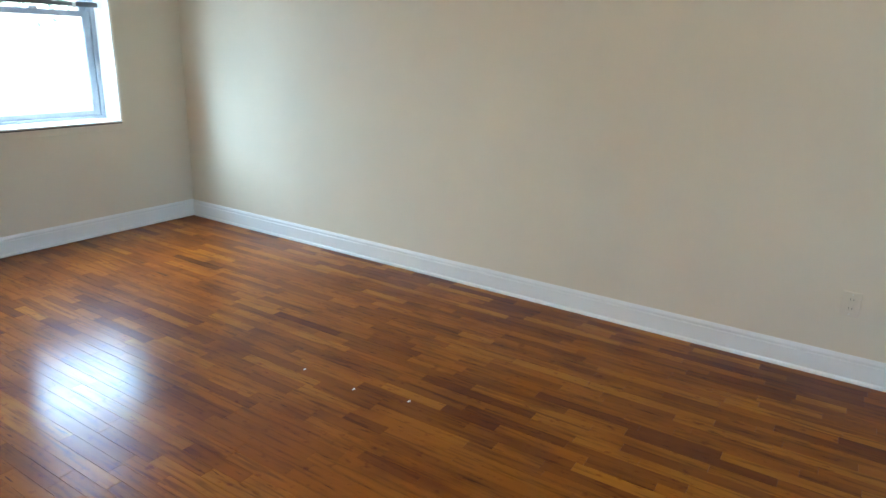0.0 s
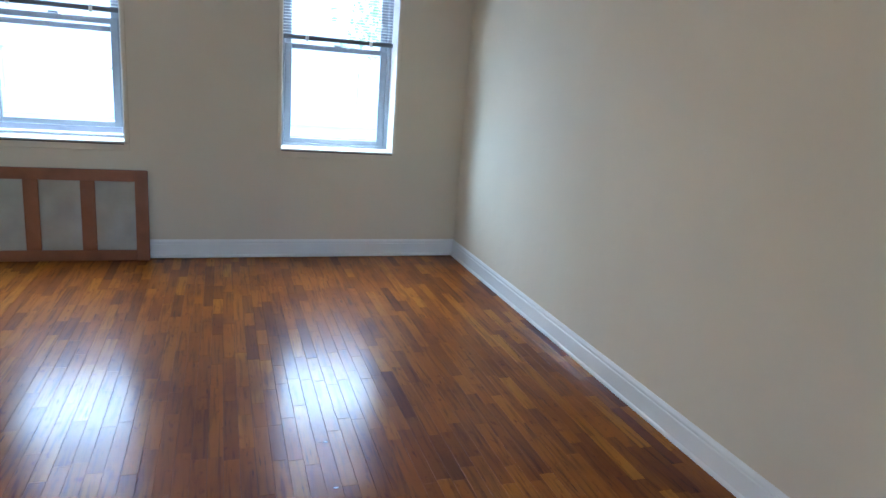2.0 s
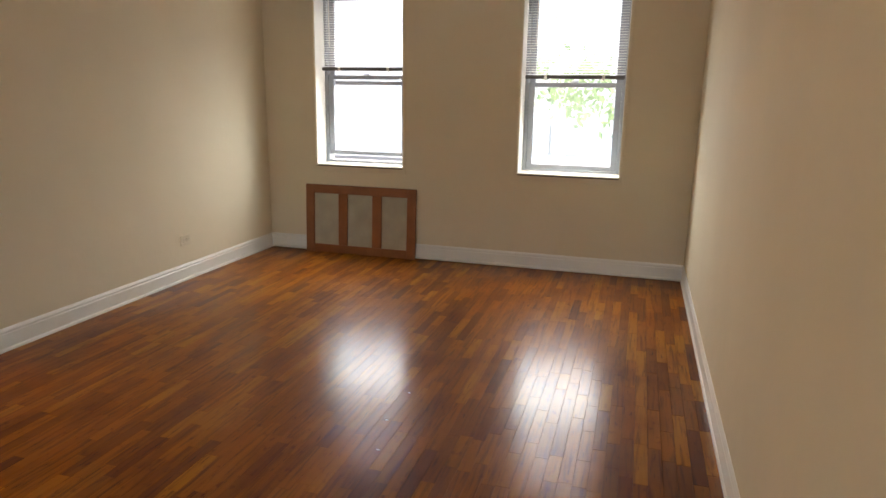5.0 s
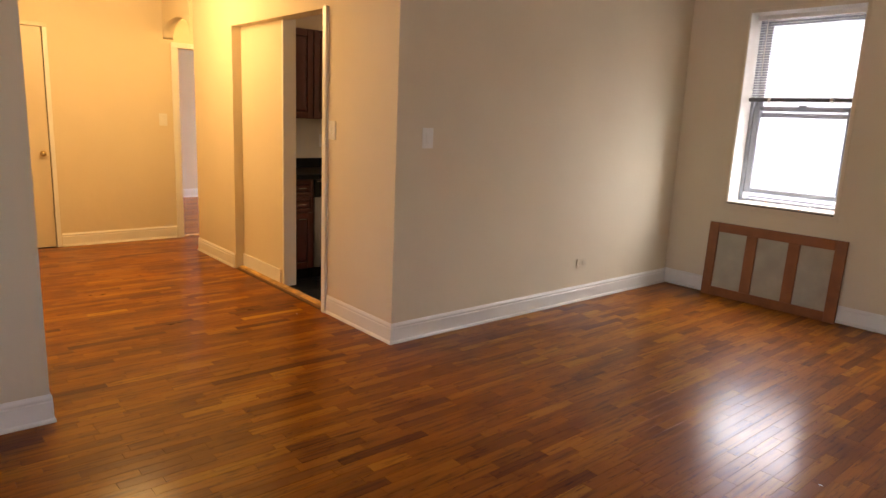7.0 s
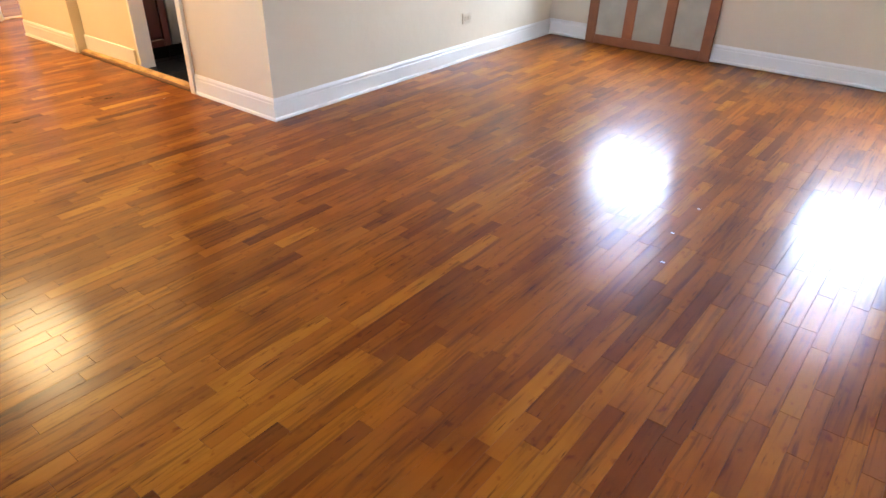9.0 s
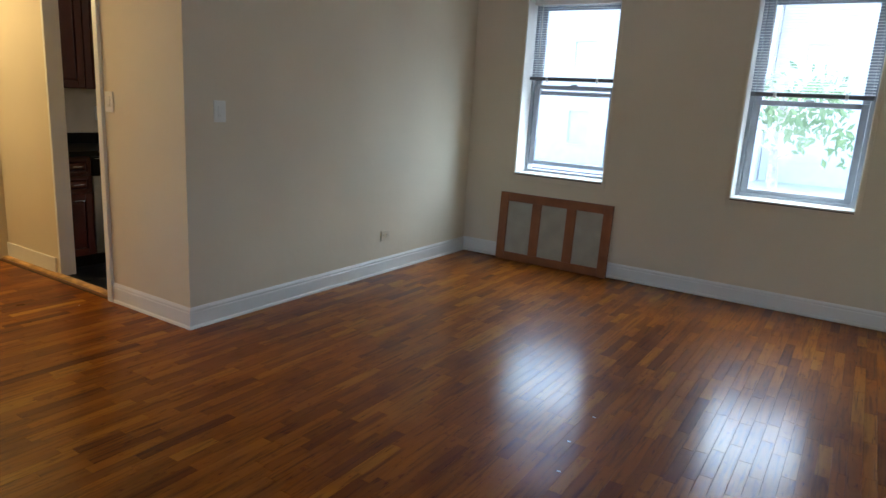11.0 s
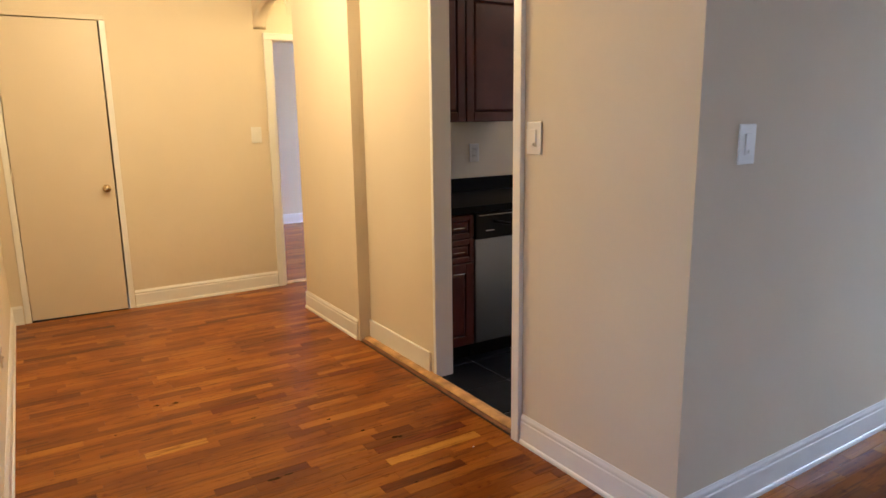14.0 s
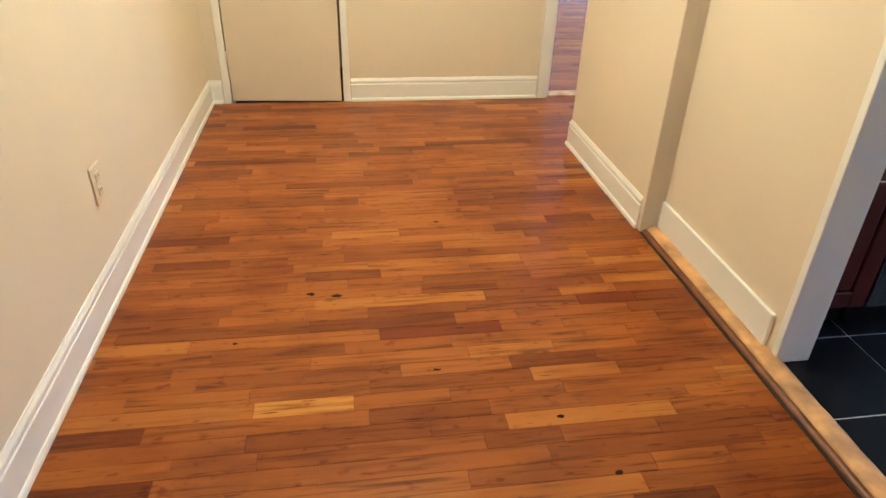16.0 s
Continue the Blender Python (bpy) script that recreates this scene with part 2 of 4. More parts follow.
def lathe(profile, steps=24, axis="z", at=(0, 0, 0)):
    """A turned body from (radius, height) pairs."""
    bm = bmesh.new()
    rings = []
    for r, h in profile:
        ring = []
        for k in range(steps):
            a = 2 * math.pi * k / steps
            p = Vector((r * math.cos(a), r * math.sin(a), h))
            if axis == "x":
                p = Vector((p.z, p.x, p.y))
            elif axis == "y":
                p = Vector((p.x, p.z, p.y))
            ring.append(bm.verts.new(p + Vector(at)))
        rings.append(ring)
    for a, b in zip(rings, rings[1:]):
        for k in range(steps):
            bm.faces.new((a[k], a[(k + 1) % steps], b[(k + 1) % steps], b[k]))
    bm.faces.new(rings[0][::-1])
    bm.faces.new(rings[-1])
    bmesh.ops.recalc_face_normals(bm, faces=bm.faces)
    for f in bm.faces:
        f.smooth = len(f.verts) == 4
    return bm


def tube(path, radius, steps=10):
    """A round bar along points."""
    bm = bmesh.new()
    pts = [Vector(p) for p in path]
    rings = []
    for k, p in enumerate(pts):
        way = (pts[min(k + 1, len(pts) - 1)] - pts[max(k - 1, 0)]).normalized()
        q = way.to_track_quat("Z", "Y")
        rings.append([bm.verts.new(p + q @ Vector((radius * math.cos(2 * math.pi * j / steps), radius * math.sin(2 * math.pi * j / steps), 0))) for j in range(steps)])
    for a, b in zip(rings, rings[1:]):
        for j in range(steps):
            f = bm.faces.new((a[j], a[(j + 1) % steps], b[(j + 1) % steps], b[j]))
            f.smooth = True
    bm.faces.new(rings[0][::-1])
    bm.faces.new(rings[-1])
    return bm


def link(name, bm, mat):
    me = bpy.data.meshes.new(name)
    bm.to_mesh(me)
    bm.free()
    me.materials.append(mat)
    return new(name, me)


def part(name, bm, mat, parent, label=""):
    ob = link(name, bm, mat)
    ob.parent = parent
    root = parent
    while root.parent:
        root = root.parent
    ob.matrix_parent_inverse = Matrix.Translation(-root.location) if parent == root else Matrix()
    return tagged(ob, label)


def thing(name, base, label, category, group="", kind=""):
    ob = new(name)
    ob.location = base
    ob.empty_display_size = 0.1
    return tagged(ob, label, category, group, kind)


def setting(name, bm, mat, label, category):
    return tagged(link(name, bm, mat), label, category, kind="structure")


def wall_mesh(axis, a0, a1, u0, u1, z0, z1, holes=()):
    """A wall across axis from a0 to a1 thick, u0 to u1 long, with holes (u0, u1, z0, z1) cut clean through it."""
    us = sorted({u0, u1, *[v for h in holes for v in h[:2]]})
    zs = sorted({z0, z1, *[v for h in holes for v in h[2:]]})
    bm = bmesh.new()

    def solid(i, k):
        if not (0 <= i < len(us) - 1 and 0 <= k < len(zs) - 1):
            return False
        u, z = (us[i] + us[i + 1]) / 2, (zs[k] + zs[k + 1]) / 2
        return not any(h[0] < u < h[1] and h[2] < z < h[3] for h in holes)

    def vert(a, u, z):
        return bm.verts.new((a, u, z) if axis == "x" else (u, a, z))

    for i in range(len(us) - 1):
        for k in range(len(zs) - 1):
            if not solid(i, k):
                continue
            l, r, b, t = us[i], us[i + 1], zs[k], zs[k + 1]
            quads = [[(a, l, b), (a, r, b), (a, r, t), (a, l, t)] for a in (a0, a1)]
            if not solid(i - 1, k):
                quads.append([(a0, l, b), (a1, l, b), (a1, l, t), (a0, l, t)])
            if not solid(i + 1, k):
                quads.append([(a0, r, b), (a1, r, b), (a1, r, t), (a0, r, t)])
            if not solid(i, k - 1):
                quads.append([(a0, l, b), (a1, l, b), (a1, r, b), (a0, r, b)])
            if not solid(i, k + 1):
                quads.append([(a0, l, t), (a1, l, t), (a1, r, t), (a0, r, t)])
            for q in quads:
                bm.faces.new([vert(*p) for p in q])
    bmesh.ops.remove_doubles(bm, verts=bm.verts, dist=1e-5)
    bmesh.ops.recalc_face_normals(bm, faces=bm.faces)
    return bm


# ---- the shell ----
EAST, NORTH, SOUTH = 3.856, 3.197, -5.0
HALL_W, HALL_S = -4.16, -1.906
TOP = 2.68
W1, W2 = (0.523, 1.38), (2.431, 3.283)
SILL, HEAD = 0.832, 2.40
KD_L, KD_R, KD_TOP = -2.44, -0.842, 2.15
LOW = -0.06

setting("wall_north", wall_mesh("y", NORTH, NORTH + 0.36, -0.16, EAST + 0.2, LOW, TOP,
        [(*W1, SILL, HEAD), (*W2, SILL, HEAD)]), WALL, "cream painted plaster wall with two deep window openings", "wall")
setting("wall_east", wall_mesh("x", EAST, EAST + 0.2, SOUTH, NORTH, LOW, TOP), WALL, "long bare cream painted living room wall", "wall")
# unseen rear opening, added to brighten the wall beside the kitchen doorway
setting("wall_south", wall_mesh("y", SOUTH - 0.25, SOUTH, -0.16, EAST + 0.2, LOW, TOP, [(0.6, 2.6, 0.9, 2.4)]), WALL, "cream painted rear wall with an added opening for daylight", "wall")
setting("wall_west", wall_mesh("x", -0.16, 0.0, 0.13, NORTH, LOW, TOP), WALL, "cream living room wall ending in an outside corner", "wall")
setting("wall_west_south", wall_mesh("x", -0.16, 0.0, SOUTH, HALL_S, LOW, TOP), WALL, "cream wall beside the opening to the hall", "wall")
setting("wall_hall_south", wall_mesh("y", HALL_S - 0.13, HALL_S, HALL_W, -0.16, LOW, TOP), WALL, "cream painted side wall of the hall", "wall")
setting("wall_kitchen", wall_mesh("y", 0.0, 0.13, -3.372, 0.0, LOW, TOP, [(KD_L, KD_R, LOW - 1, KD_TOP)]), WALL,
        "cream hall wall with a wide kitchen opening", "wall")
setting("wall_vestibule_east", wall_mesh("x", -3.372, -3.23, 0.13, 1.75, LOW, TOP), WALL, "cream side wall beyond the archway", "wall")
setting("wall_vestibule_north", wall_mesh("y", 1.75, 1.88, HALL_W, -3.23, LOW, TOP), WALL, "cream end wall beyond the archway", "wall")
CLOSET = (-1.79, -1.145)
BED_DOOR = (0.098, 0.87)
setting("wall_hall_west", wall_mesh("x", HALL_W - 0.12, HALL_W, HALL_S - 0.13, 1.88, LOW, TOP,
        [(*CLOSET, LOW - 1, 2.125), (*BED_DOOR, LOW - 1, 2.05)]), WALL, "cream hall end wall with closet and bedroom doorways", "wall")
setting("wall_kitchen_infill", wall_mesh("y", 0.077, 0.13, KD_L, -1.645, LOW, KD_TOP), WALL,
        "recessed cream panel closing part of the kitchen opening", "wall")
setting("wall_kitchen_west", wall_mesh("x", -2.46, -2.36, 0.13, NORTH, LOW, TOP), WALL, "pale kitchen wall behind the counter", "wall")
setting("wall_kitchen_north", wall_mesh("y", NORTH, NORTH + 0.28, -2.46, -0.16, LOW, TOP, [(-1.2, -0.45, 1.1, 2.1)]), WALL,
        "kitchen outer wall with a window opening", "wall")
setting("wall_bedroom_west", wall_mesh("x", -7.62, -7.5, -2.0, NORTH + 0.3, LOW, TOP), WALL, "pale far wall of the bedroom", "wall")
setting("wall_bedroom_south", wall_mesh("y", -2.12, -2.0, -7.62, HALL_W - 0.12, LOW, TOP), WALL, "pale bedroom side wall", "wall")
setting("wall_bedroom_north", wall_mesh("y", NORTH, NORTH + 0.28, -7.5, HALL_W, LOW, TOP, [(-7.0, -4.8, 0.7, 2.4)]), WALL,
        "bedroom outer wall with a window opening", "wall")
setting("wall_bedroom_east", wall_mesh("x", HALL_W - 0.12, HALL_W, 1.88, NORTH, LOW, TOP), WALL, "pale bedroom inner wall", "wall")
setting("wall_closet", wall_mesh("x", -5.0, -4.9, -2.0, -0.9, LOW, TOP), DOOR, "plain back wall of the closet", "wall")
setting("wall_closet_side", wall_mesh("y", -1.0, -0.9, -4.9, HALL_W - 0.12, LOW, TOP), DOOR, "plain side wall of the closet", "wall")
setting("ceiling", block(-7.7, EAST + 0.3, SOUTH - 0.3, NORTH + 0.35, TOP, TOP + 0.25), CEIL, "flat white painted plaster ceiling", "ceiling")


def archway():
    x0, x1, spring, rise, y0, y1 = HALL_W, -3.372, 2.13, 0.185, -0.035, 0.07
    cx, rx = (x0 + x1) / 2, (x1 - x0) / 2
    bm = bmesh.new()
    low = [(cx + rx * math.cos(a), spring + rise * math.sin(a) ** 0.8) for a in [math.pi * k / 28 for k in range(28, -1, -1)]]
    cols = []
    for x, z in low:
        cols.append([bm.verts.new(p) for p in ((x, y0, z), (x, y1, z), (x, y1, TOP), (x, y0, TOP))])
    for a, b in zip(cols, cols[1:]):
        for k in range(4):
            f = bm.faces.new((a[k], b[k], b[(k + 1) % 4], a[(k + 1) % 4]))
            f.smooth = k == 0
    bm.faces.new(cols[0])
    bm.faces.new(cols[-1][::-1])
    bmesh.ops.recalc_face_normals(bm, faces=bm.faces)
    setting("wall_arch", bm, WALL, "cream plaster arch over the passage to the bedroom", "archway")


archway()

# ---- skirting and trims ----
PROFILE = [(0, 0), (0.017, 0), (0.017, 0.010), (0.014, 0.017), (0.010, 0.020), (0.010, 0.100), (0.007, 0.104), (0.007, 0.109),
           (0.010, 0.114), (0.009, 0.122), (0.005, 0.130), (0.003, 0.136), (0, 0.136)]


def skirting(p0, p1, inward, end0=0, end1=0, scale=1.0, lift=0.0):
    """A moulded skirting from p0 to p1; inward: into the room; end: 1 round an outside corner, -1 into an inside one."""
    way = (Vector(p1) - Vector(p0)).normalized()
    n = Vector(inward)
    bm = bmesh.new()
    rows = []
    for p, sign, e in ((Vector(p0), -1, end0), (Vector(p1), 1, end1)):
        rows.append([bm.verts.new(Vector((*(p + way * sign * e * d + n * d), lift + z * scale))) for d, z in PROFILE])
    k = len(PROFILE)
    for j in range(k):
        bm.faces.new((rows[0][j], rows[0][(j + 1) % k], rows[1][(j + 1) % k], rows[1][j]))
    bm.faces.new(rows[0])
    bm.faces.new(rows[1][::-1])
    bmesh.ops.recalc_face_normals(bm, faces=bm.faces)
    return setting("baseboard", bm, TRIM, "white painted moulded wooden baseboard along the wall", "baseboard")


skirting((EAST, SOUTH), (EAST, NORTH), (-1, 0), -1, -1)
skirting((0, NORTH), (EAST, NORTH), (0, -1), -1, -1, lift=0.006)
skirting((0, 0), (0, NORTH), (1, 0), 1, -1)
skirting((KD_R + 0.035, 0), (0, 0), (0, -1), 0, 1)
skirting((0, SOUTH), (0, HALL_S), (1, 0), -1, 1)
skirting((HALL_W, HALL_S), (0, HALL_S), (0, 1), -1, 1)
skirting((0, SOUTH), (EAST, SOUTH), (0, 1), -1, -1)
skirting((-3.372, 0), (KD_L - 0.03, 0), (0, -1), 1, 0)
skirting((-3.372, 0), (-3.372, 1.75), (-1, 0), 1, -1)
skirting((HALL_W, CLOSET[1] + 0.045), (HALL_W, BED_DOOR[0] - 0.065), (1, 0))
skirting((HALL_W, HALL_S), (HALL_W, CLOSET[0] - 0.045), (1, 0), -1, 0)
skirting((-7.5, -2.0), (-7.5, NORTH), (1, 0), -1, -1)


def flat_skirting():
    bm = block(KD_L + 0.002, -1.69, 0.063, 0.077, 0.0, 0.135, bevel=0.003)
    setting("baseboard", bm, TRIM, "plain white baseboard on the recessed panel", "baseboard")


flat_skirting()


def bar_trim(size, label, bevel=0.004, mat=None):
    return setting("trim", block(*size, bevel=bevel, segments=2), mat or TRIM, label, "trim")


# closet doorway: slim casings and stop
for y0, y1 in ((CLOSET[0] - 0.04, CLOSET[0]), (CLOSET[1], CLOSET[1] + 0.04)):
    bar_trim((HALL_W - 0.03, HALL_W + 0.012, y0, y1, 0, 2.125), "slim white casing beside the closet door")
bar_trim((HALL_W - 0.03, HALL_W + 0.012, CLOSET[0] - 0.04, CLOSET[1] + 0.04, 2.126, 2.16), "slim white casing over the closet door", mat=DOOR)
# bedroom doorway
for y0, y1 in ((BED_DOOR[0] - 0.062, BED_DOOR[0] - 0.002), (BED_DOOR[1] + 0.002, BED_DOOR[1] + 0.062)):
    bar_trim((HALL_W, HALL_W + 0.02, y0, y1, 0, 2.05), "white casing of the bedroom doorway")
bar_trim((HALL_W, HALL_W + 0.022, BED_DOOR[0] - 0.062, BED_DOOR[1] + 0.062, 2.052, 2.105), "white head casing of the bedroom doorway")
bar_trim((HALL_W - 0.118, HALL_W - 0.002, BED_DOOR[0], BED_DOOR[0] + 0.018, 0, 2.05), "white jamb lining of the bedroom doorway")
bar_trim((HALL_W - 0.118, HALL_W - 0.002, BED_DOOR[1] - 0.018, BED_DOOR[1], 0, 2.05), "white jamb lining of the bedroom doorway")
bar_trim((HALL_W - 0.11, HALL_W - 0.01, BED_DOOR[0], BED_DOOR[1], 0.0, 0.008), "worn dark wooden threshold strip", mat=OAK)
# kitchen doorway
bar_trim((KD_R - 0.016, KD_R + 0.032, -0.022, 0.13, 0, KD_TOP), "white painted kitchen door jamb")
bar_trim((-1.660, -1.634, 0.073, 0.185, 0, KD_TOP), "grey-white end post of the recessed panel")
bar_trim((KD_L - 0.028, KD_L + 0.001, -0.006, 0.05, 0.0, KD_TOP), "painted corner bead of the kitchen opening", mat=WALL)
bar_trim((KD_L, KD_R - 0.016, -0.003, 0.132, KD_TOP - 0.012, KD_TOP + 0.004), "painted head lining of the kitchen opening", mat=WALL)


def threshold():
    """A worn saddle: a pale oak top, eased and dented, with a darker stained lip towards the hall."""
    rng = random.Random(12)
    bm = bmesh.new()
    prof = [(0.022, 0.0), (0.022, 0.016), (0.030, 0.022), (0.050, 0.0245), (0.076, 0.0225), (0.090, 0.013), (0.093, 0.0)]
    steps = 46
    cols = []
    for k in range(steps + 1):
        x = KD_L + 0.002 + (KD_R - 0.018 - KD_L - 0.002) * k / steps
        cols.append([bm.verts.new((x, y + (rng.gauss(0, 0.0007) if z else 0), z + (rng.gauss(0, 0.0006) if z else 0))) for y, z in prof])
    for a, b in zip(cols, cols[1:]):
        for n in range(len(prof) - 1):
            bm.faces.new((a[n], b[n], b[n + 1], a[n + 1])).smooth = True
    bm.faces.new(cols[0])
    bm.faces.new(cols[-1][::-1])
    bmesh.ops.recalc_face_normals(bm, faces=bm.faces)
    setting("threshold", bm, OAK, "worn pale oak threshold along the kitchen opening", "threshold")
    bm = bmesh.new()
    lip = [(0.003, 0.0), (0.004, 0.007), (0.012, 0.012), (0.0205, 0.013), (0.0205, 0.0)]
    cols = []
    for k in range(steps + 1):
        x = KD_L + 0.002 + (KD_R - 0.018 - KD_L - 0.002) * k / steps
        cols.append([bm.verts.new((x, y + (rng.gauss(0, 0.0005) if 0 < z < 0.013 else 0), z)) for y, z in lip])
    for a, b in zip(cols, cols[1:]):
        for n in range(len(lip) - 1):
            bm.faces.new((a[n], b[n], b[n + 1], a[n + 1])).smooth = True
    bm.faces.new(cols[0])
    bm.faces.new(cols[-1][::-1])
    bmesh.ops.recalc_face_normals(bm, faces=bm.faces)
    setting("threshold_lip", bm, STAINED, "dark stained lip of the oak threshold", "threshold")
    setting("threshold_joint", block(KD_L, KD_R, -0.006, 0.0028, -0.01, 0.0018), DARK, "dark open joint beside the threshold", "joint")


threshold()


# ---- windows ----
def window(name, x0, x1, lift):
    top = thing(name, (x0, NORTH, SILL), "grey aluminium double-hung window set deep in the wall", "window", kind="structure")
    yi, yo = NORTH + 0.185, NORTH + 0.275
    for n, size in (("frame_side", (x0, x0 + 0.035, yi, yo, SILL + 0.012, HEAD)), ("frame_side", (x1 - 0.035, x1, yi, yo, SILL + 0.012, HEAD)),
                    ("frame_head", (x0 + 0.035, x1 - 0.035, yi, yo, HEAD - 0.04, HEAD)),
                    ("frame_foot", (x0 + 0.035, x1 - 0.035, yi, yo, SILL + 0.012, SILL + 0.035))):
        part(n, block(*size, bevel=0.003), ALU, top)
    mid = (SILL + HEAD) / 2 - 0.04
    for label, ya, za, zb in (("lower_sash", yi + 0.012, SILL + 0.036 + lift, mid + 0.03 + lift), ("upper_sash", yi + 0.052, mid - 0.01, HEAD - 0.041)):
        xa, xb, yb = x0 + 0.037, x1 - 0.037, ya + 0.032
        bm = bmesh.new()
        wide = 0.05
        for s in ((xa, xa + wide, ya, yb, za, zb), (xb - wide, xb, ya, yb, za, zb), (xa + wide, xb - wide, ya, yb, za, za + 0.038), (xa + wide, xb - wide, ya, yb, zb - 0.04, zb)):
            box(bm, *s, bevel=0.003)
        sash = part(label, bm, ALU, top)
        pane = part("pane", block(xa + wide, xb - wide, ya + 0.014, ya + 0.018, za + 0.038, zb - 0.04), GLASS, sash)
        pane.visible_shadow = False
        if label == "lower_sash":
            part("sash_latch", block((x0 + x1) / 2 - 0.03, (x0 + x1) / 2 + 0.03, ya - 0.012, ya + 0.02, zb, zb + 0.016, bevel=0.004), ALU, sash)
    part("window_sill", block(x0 - 0.0, x1 + 0.0, NORTH - 0.012, yi, SILL - 0.001, SILL + 0.011, bevel=0.003), TRIM, top, "thin white painted inner sill")
    # the joint's shade under the sill, put in as a dark strip
    part("shadow_gap", block(x0 + 0.004, x1 - 0.004, NORTH - 0.0135, NORTH - 0.0125, SILL - 0.010, SILL - 0.003), DARK, top, "dark strip drawn for the shaded joint under the sill")
    for n, s in (("reveal_lining", (x0 + 0.0005, x0 + 0.006, NORTH + 0.001, yi - 0.001, SILL + 0.012, HEAD - 0.001)), ("reveal_lining", (x1 - 0.006, x1 - 0.0005, NORTH + 0.001, yi - 0.001, SILL + 0.012, HEAD - 0.001)),
                 ("head_lining", (x0 + 0.006, x1 - 0.006, NORTH + 0.001, yi - 0.001, HEAD - 0.004, HEAD - 0.0005))):
        part(n, block(*s), TRIM, top, "white painted window reveal")
    for n, s in (("apron", (x0 - 0.03, x1 + 0.03, NORTH - 0.008, NORTH - 0.001, SILL - 0.055, SILL - 0.002)),
                 ("side_casing", (x0 - 0.03, x0 - 0.001, NORTH - 0.008, NORTH - 0.001, SILL - 0.001, HEAD + 0.03)),
                 ("side_casing", (x1 + 0.001, x1 + 0.03, NORTH - 0.008, NORTH - 0.001, SILL - 0.001, HEAD + 0.03)),
                 ("head_casing", (x0, x1, NORTH - 0.008, NORTH - 0.001, HEAD + 0.001, HEAD + 0.03))):
        part(n, block(*s, bevel=0.003), WALL, top, "thin flat casing painted like the wall")
    return top


window("window_1", *W1, 0.05)
window("window_2", *W2, 0.0)


def blind(x0, x1, foot, label):
    y = NORTH + 0.125
    top = thing("window_blind", (x0, y, foot), label, "blind", group="blinds in the windows")
    part("head_rail", block(x0 + 0.012, x1 - 0.012, y - 0.02, y + 0.02, HEAD - 0.05, HEAD - 0.014, bevel=0.003), TRIM, top)
    part("bottom_rail", block(x0 + 0.015, x1 - 0.015, y - 0.015, y + 0.015, foot - 0.004, foot + 0.028, bevel=0.005), RAIL, top, "dark grey bottom rail")
    z = foot + 0.034
    bm = bmesh.new()
    tilt, half = radians(10), 0.0125
    xa, xb = x0 + 0.015, x1 - 0.015
    curve = [(-1.0, 0.0), (-0.5, 0.0016), (0.0, 0.0022), (0.5, 0.0016), (1.0, 0.0)]
    pts = [(half * s * math.cos(tilt) - h * math.sin(tilt), half * s * math.sin(tilt) + h * math.cos(tilt)) for s, h in curve]
    under = [bm.verts.new((xa, dy, dz)) for dy, dz in pts], [bm.verts.new((xb, dy, dz)) for dy, dz in pts]
    over = [bm.verts.new((xa, dy, dz + 0.0006)) for dy, dz in pts], [bm.verts.new((xb, dy, dz + 0.0006)) for dy, dz in pts]
    for j in range(4):
        bm.faces.new((under[0][j], under[0][j + 1], under[1][j + 1], under[1][j]))
        bm.faces.new((over[0][j], over[1][j], over[1][j + 1], over[0][j + 1]))
    me = bpy.data.meshes.new("slat")
    bm.to_mesh(me)
    bm.free()
    me.materials.append(SLAT)
    while z < HEAD - 0.055:
        s = new("slat", me)
        s.parent = top
        s.matrix_parent_inverse = Matrix.Translation(-top.location)
        s.location = (0, y, z)
        z += 0.021
    for f in (0.22, 0.78):
        cx = x0 + f * (x1 - x0)
        part("cord_clip", block(cx - 0.012, cx + 0.012, y - 0.019, y + 0.0175, foot - 0.014, foot + 0.03, bevel=0.004), PLASTIC, top, "white plastic ladder clip")
        part("ladder_cord", tube([(cx, y - 0.0165, foot + 0.02), (cx, y - 0.0165, HEAD - 0.04)], 0.0012, 6), PLASTIC, top)
    part("tilt_wand", tube([(x0 + 0.10, y - 0.024, HEAD - 0.04), (x0 + 0.102, y - 0.026, HEAD - 0.5)], 0.004, 8), PLASTIC, top)
    return top


blind(*W1, 1.695, "white mini blind half raised in the window by the corner")
blind(*W2, 1.635, "white mini blind half raised with a grey bottom rail")


# ---- living room ----
def crinkled(x0, x1, z0, z1, seed):
    """A thin sheet, buckled in soft upright folds, held flat at its edges."""
    nx, nz, bm = 22, 40, bmesh.new()
    front, back = [], []
    for j in range(nz + 1):
        for i in range(nx + 1):
            u, v = i / nx, j / nz
            hold = min(1, 6 * min(u, 1 - u)) * min(1, 8 * min(v, 1 - v))
            d = hold * (0.007 * noise.noise((u * 2.4 + seed, v * 1.6, 0.3)) + 0.003 * noise.noise((u * 7, v * 4 + seed, 1.7)))
            p = (x0 + (x1 - x0) * u, 0.014 + d, z0 + (z1 - z0) * v)
            front.append(bm.verts.new(p))
            back.append(bm.verts.new((p[0], p[1] + 0.0012, p[2])))
    w = nx + 1
    for j in range(nz):
        for i in range(nx):
            q = [j * w + i, j * w + i + 1, (j + 1) * w + i + 1, (j + 1) * w + i]
            bm.faces.new([front[k] for k in q]).smooth = True
            bm.faces.new([back[k] for k in q[::-1]]).smooth = True
    return bm


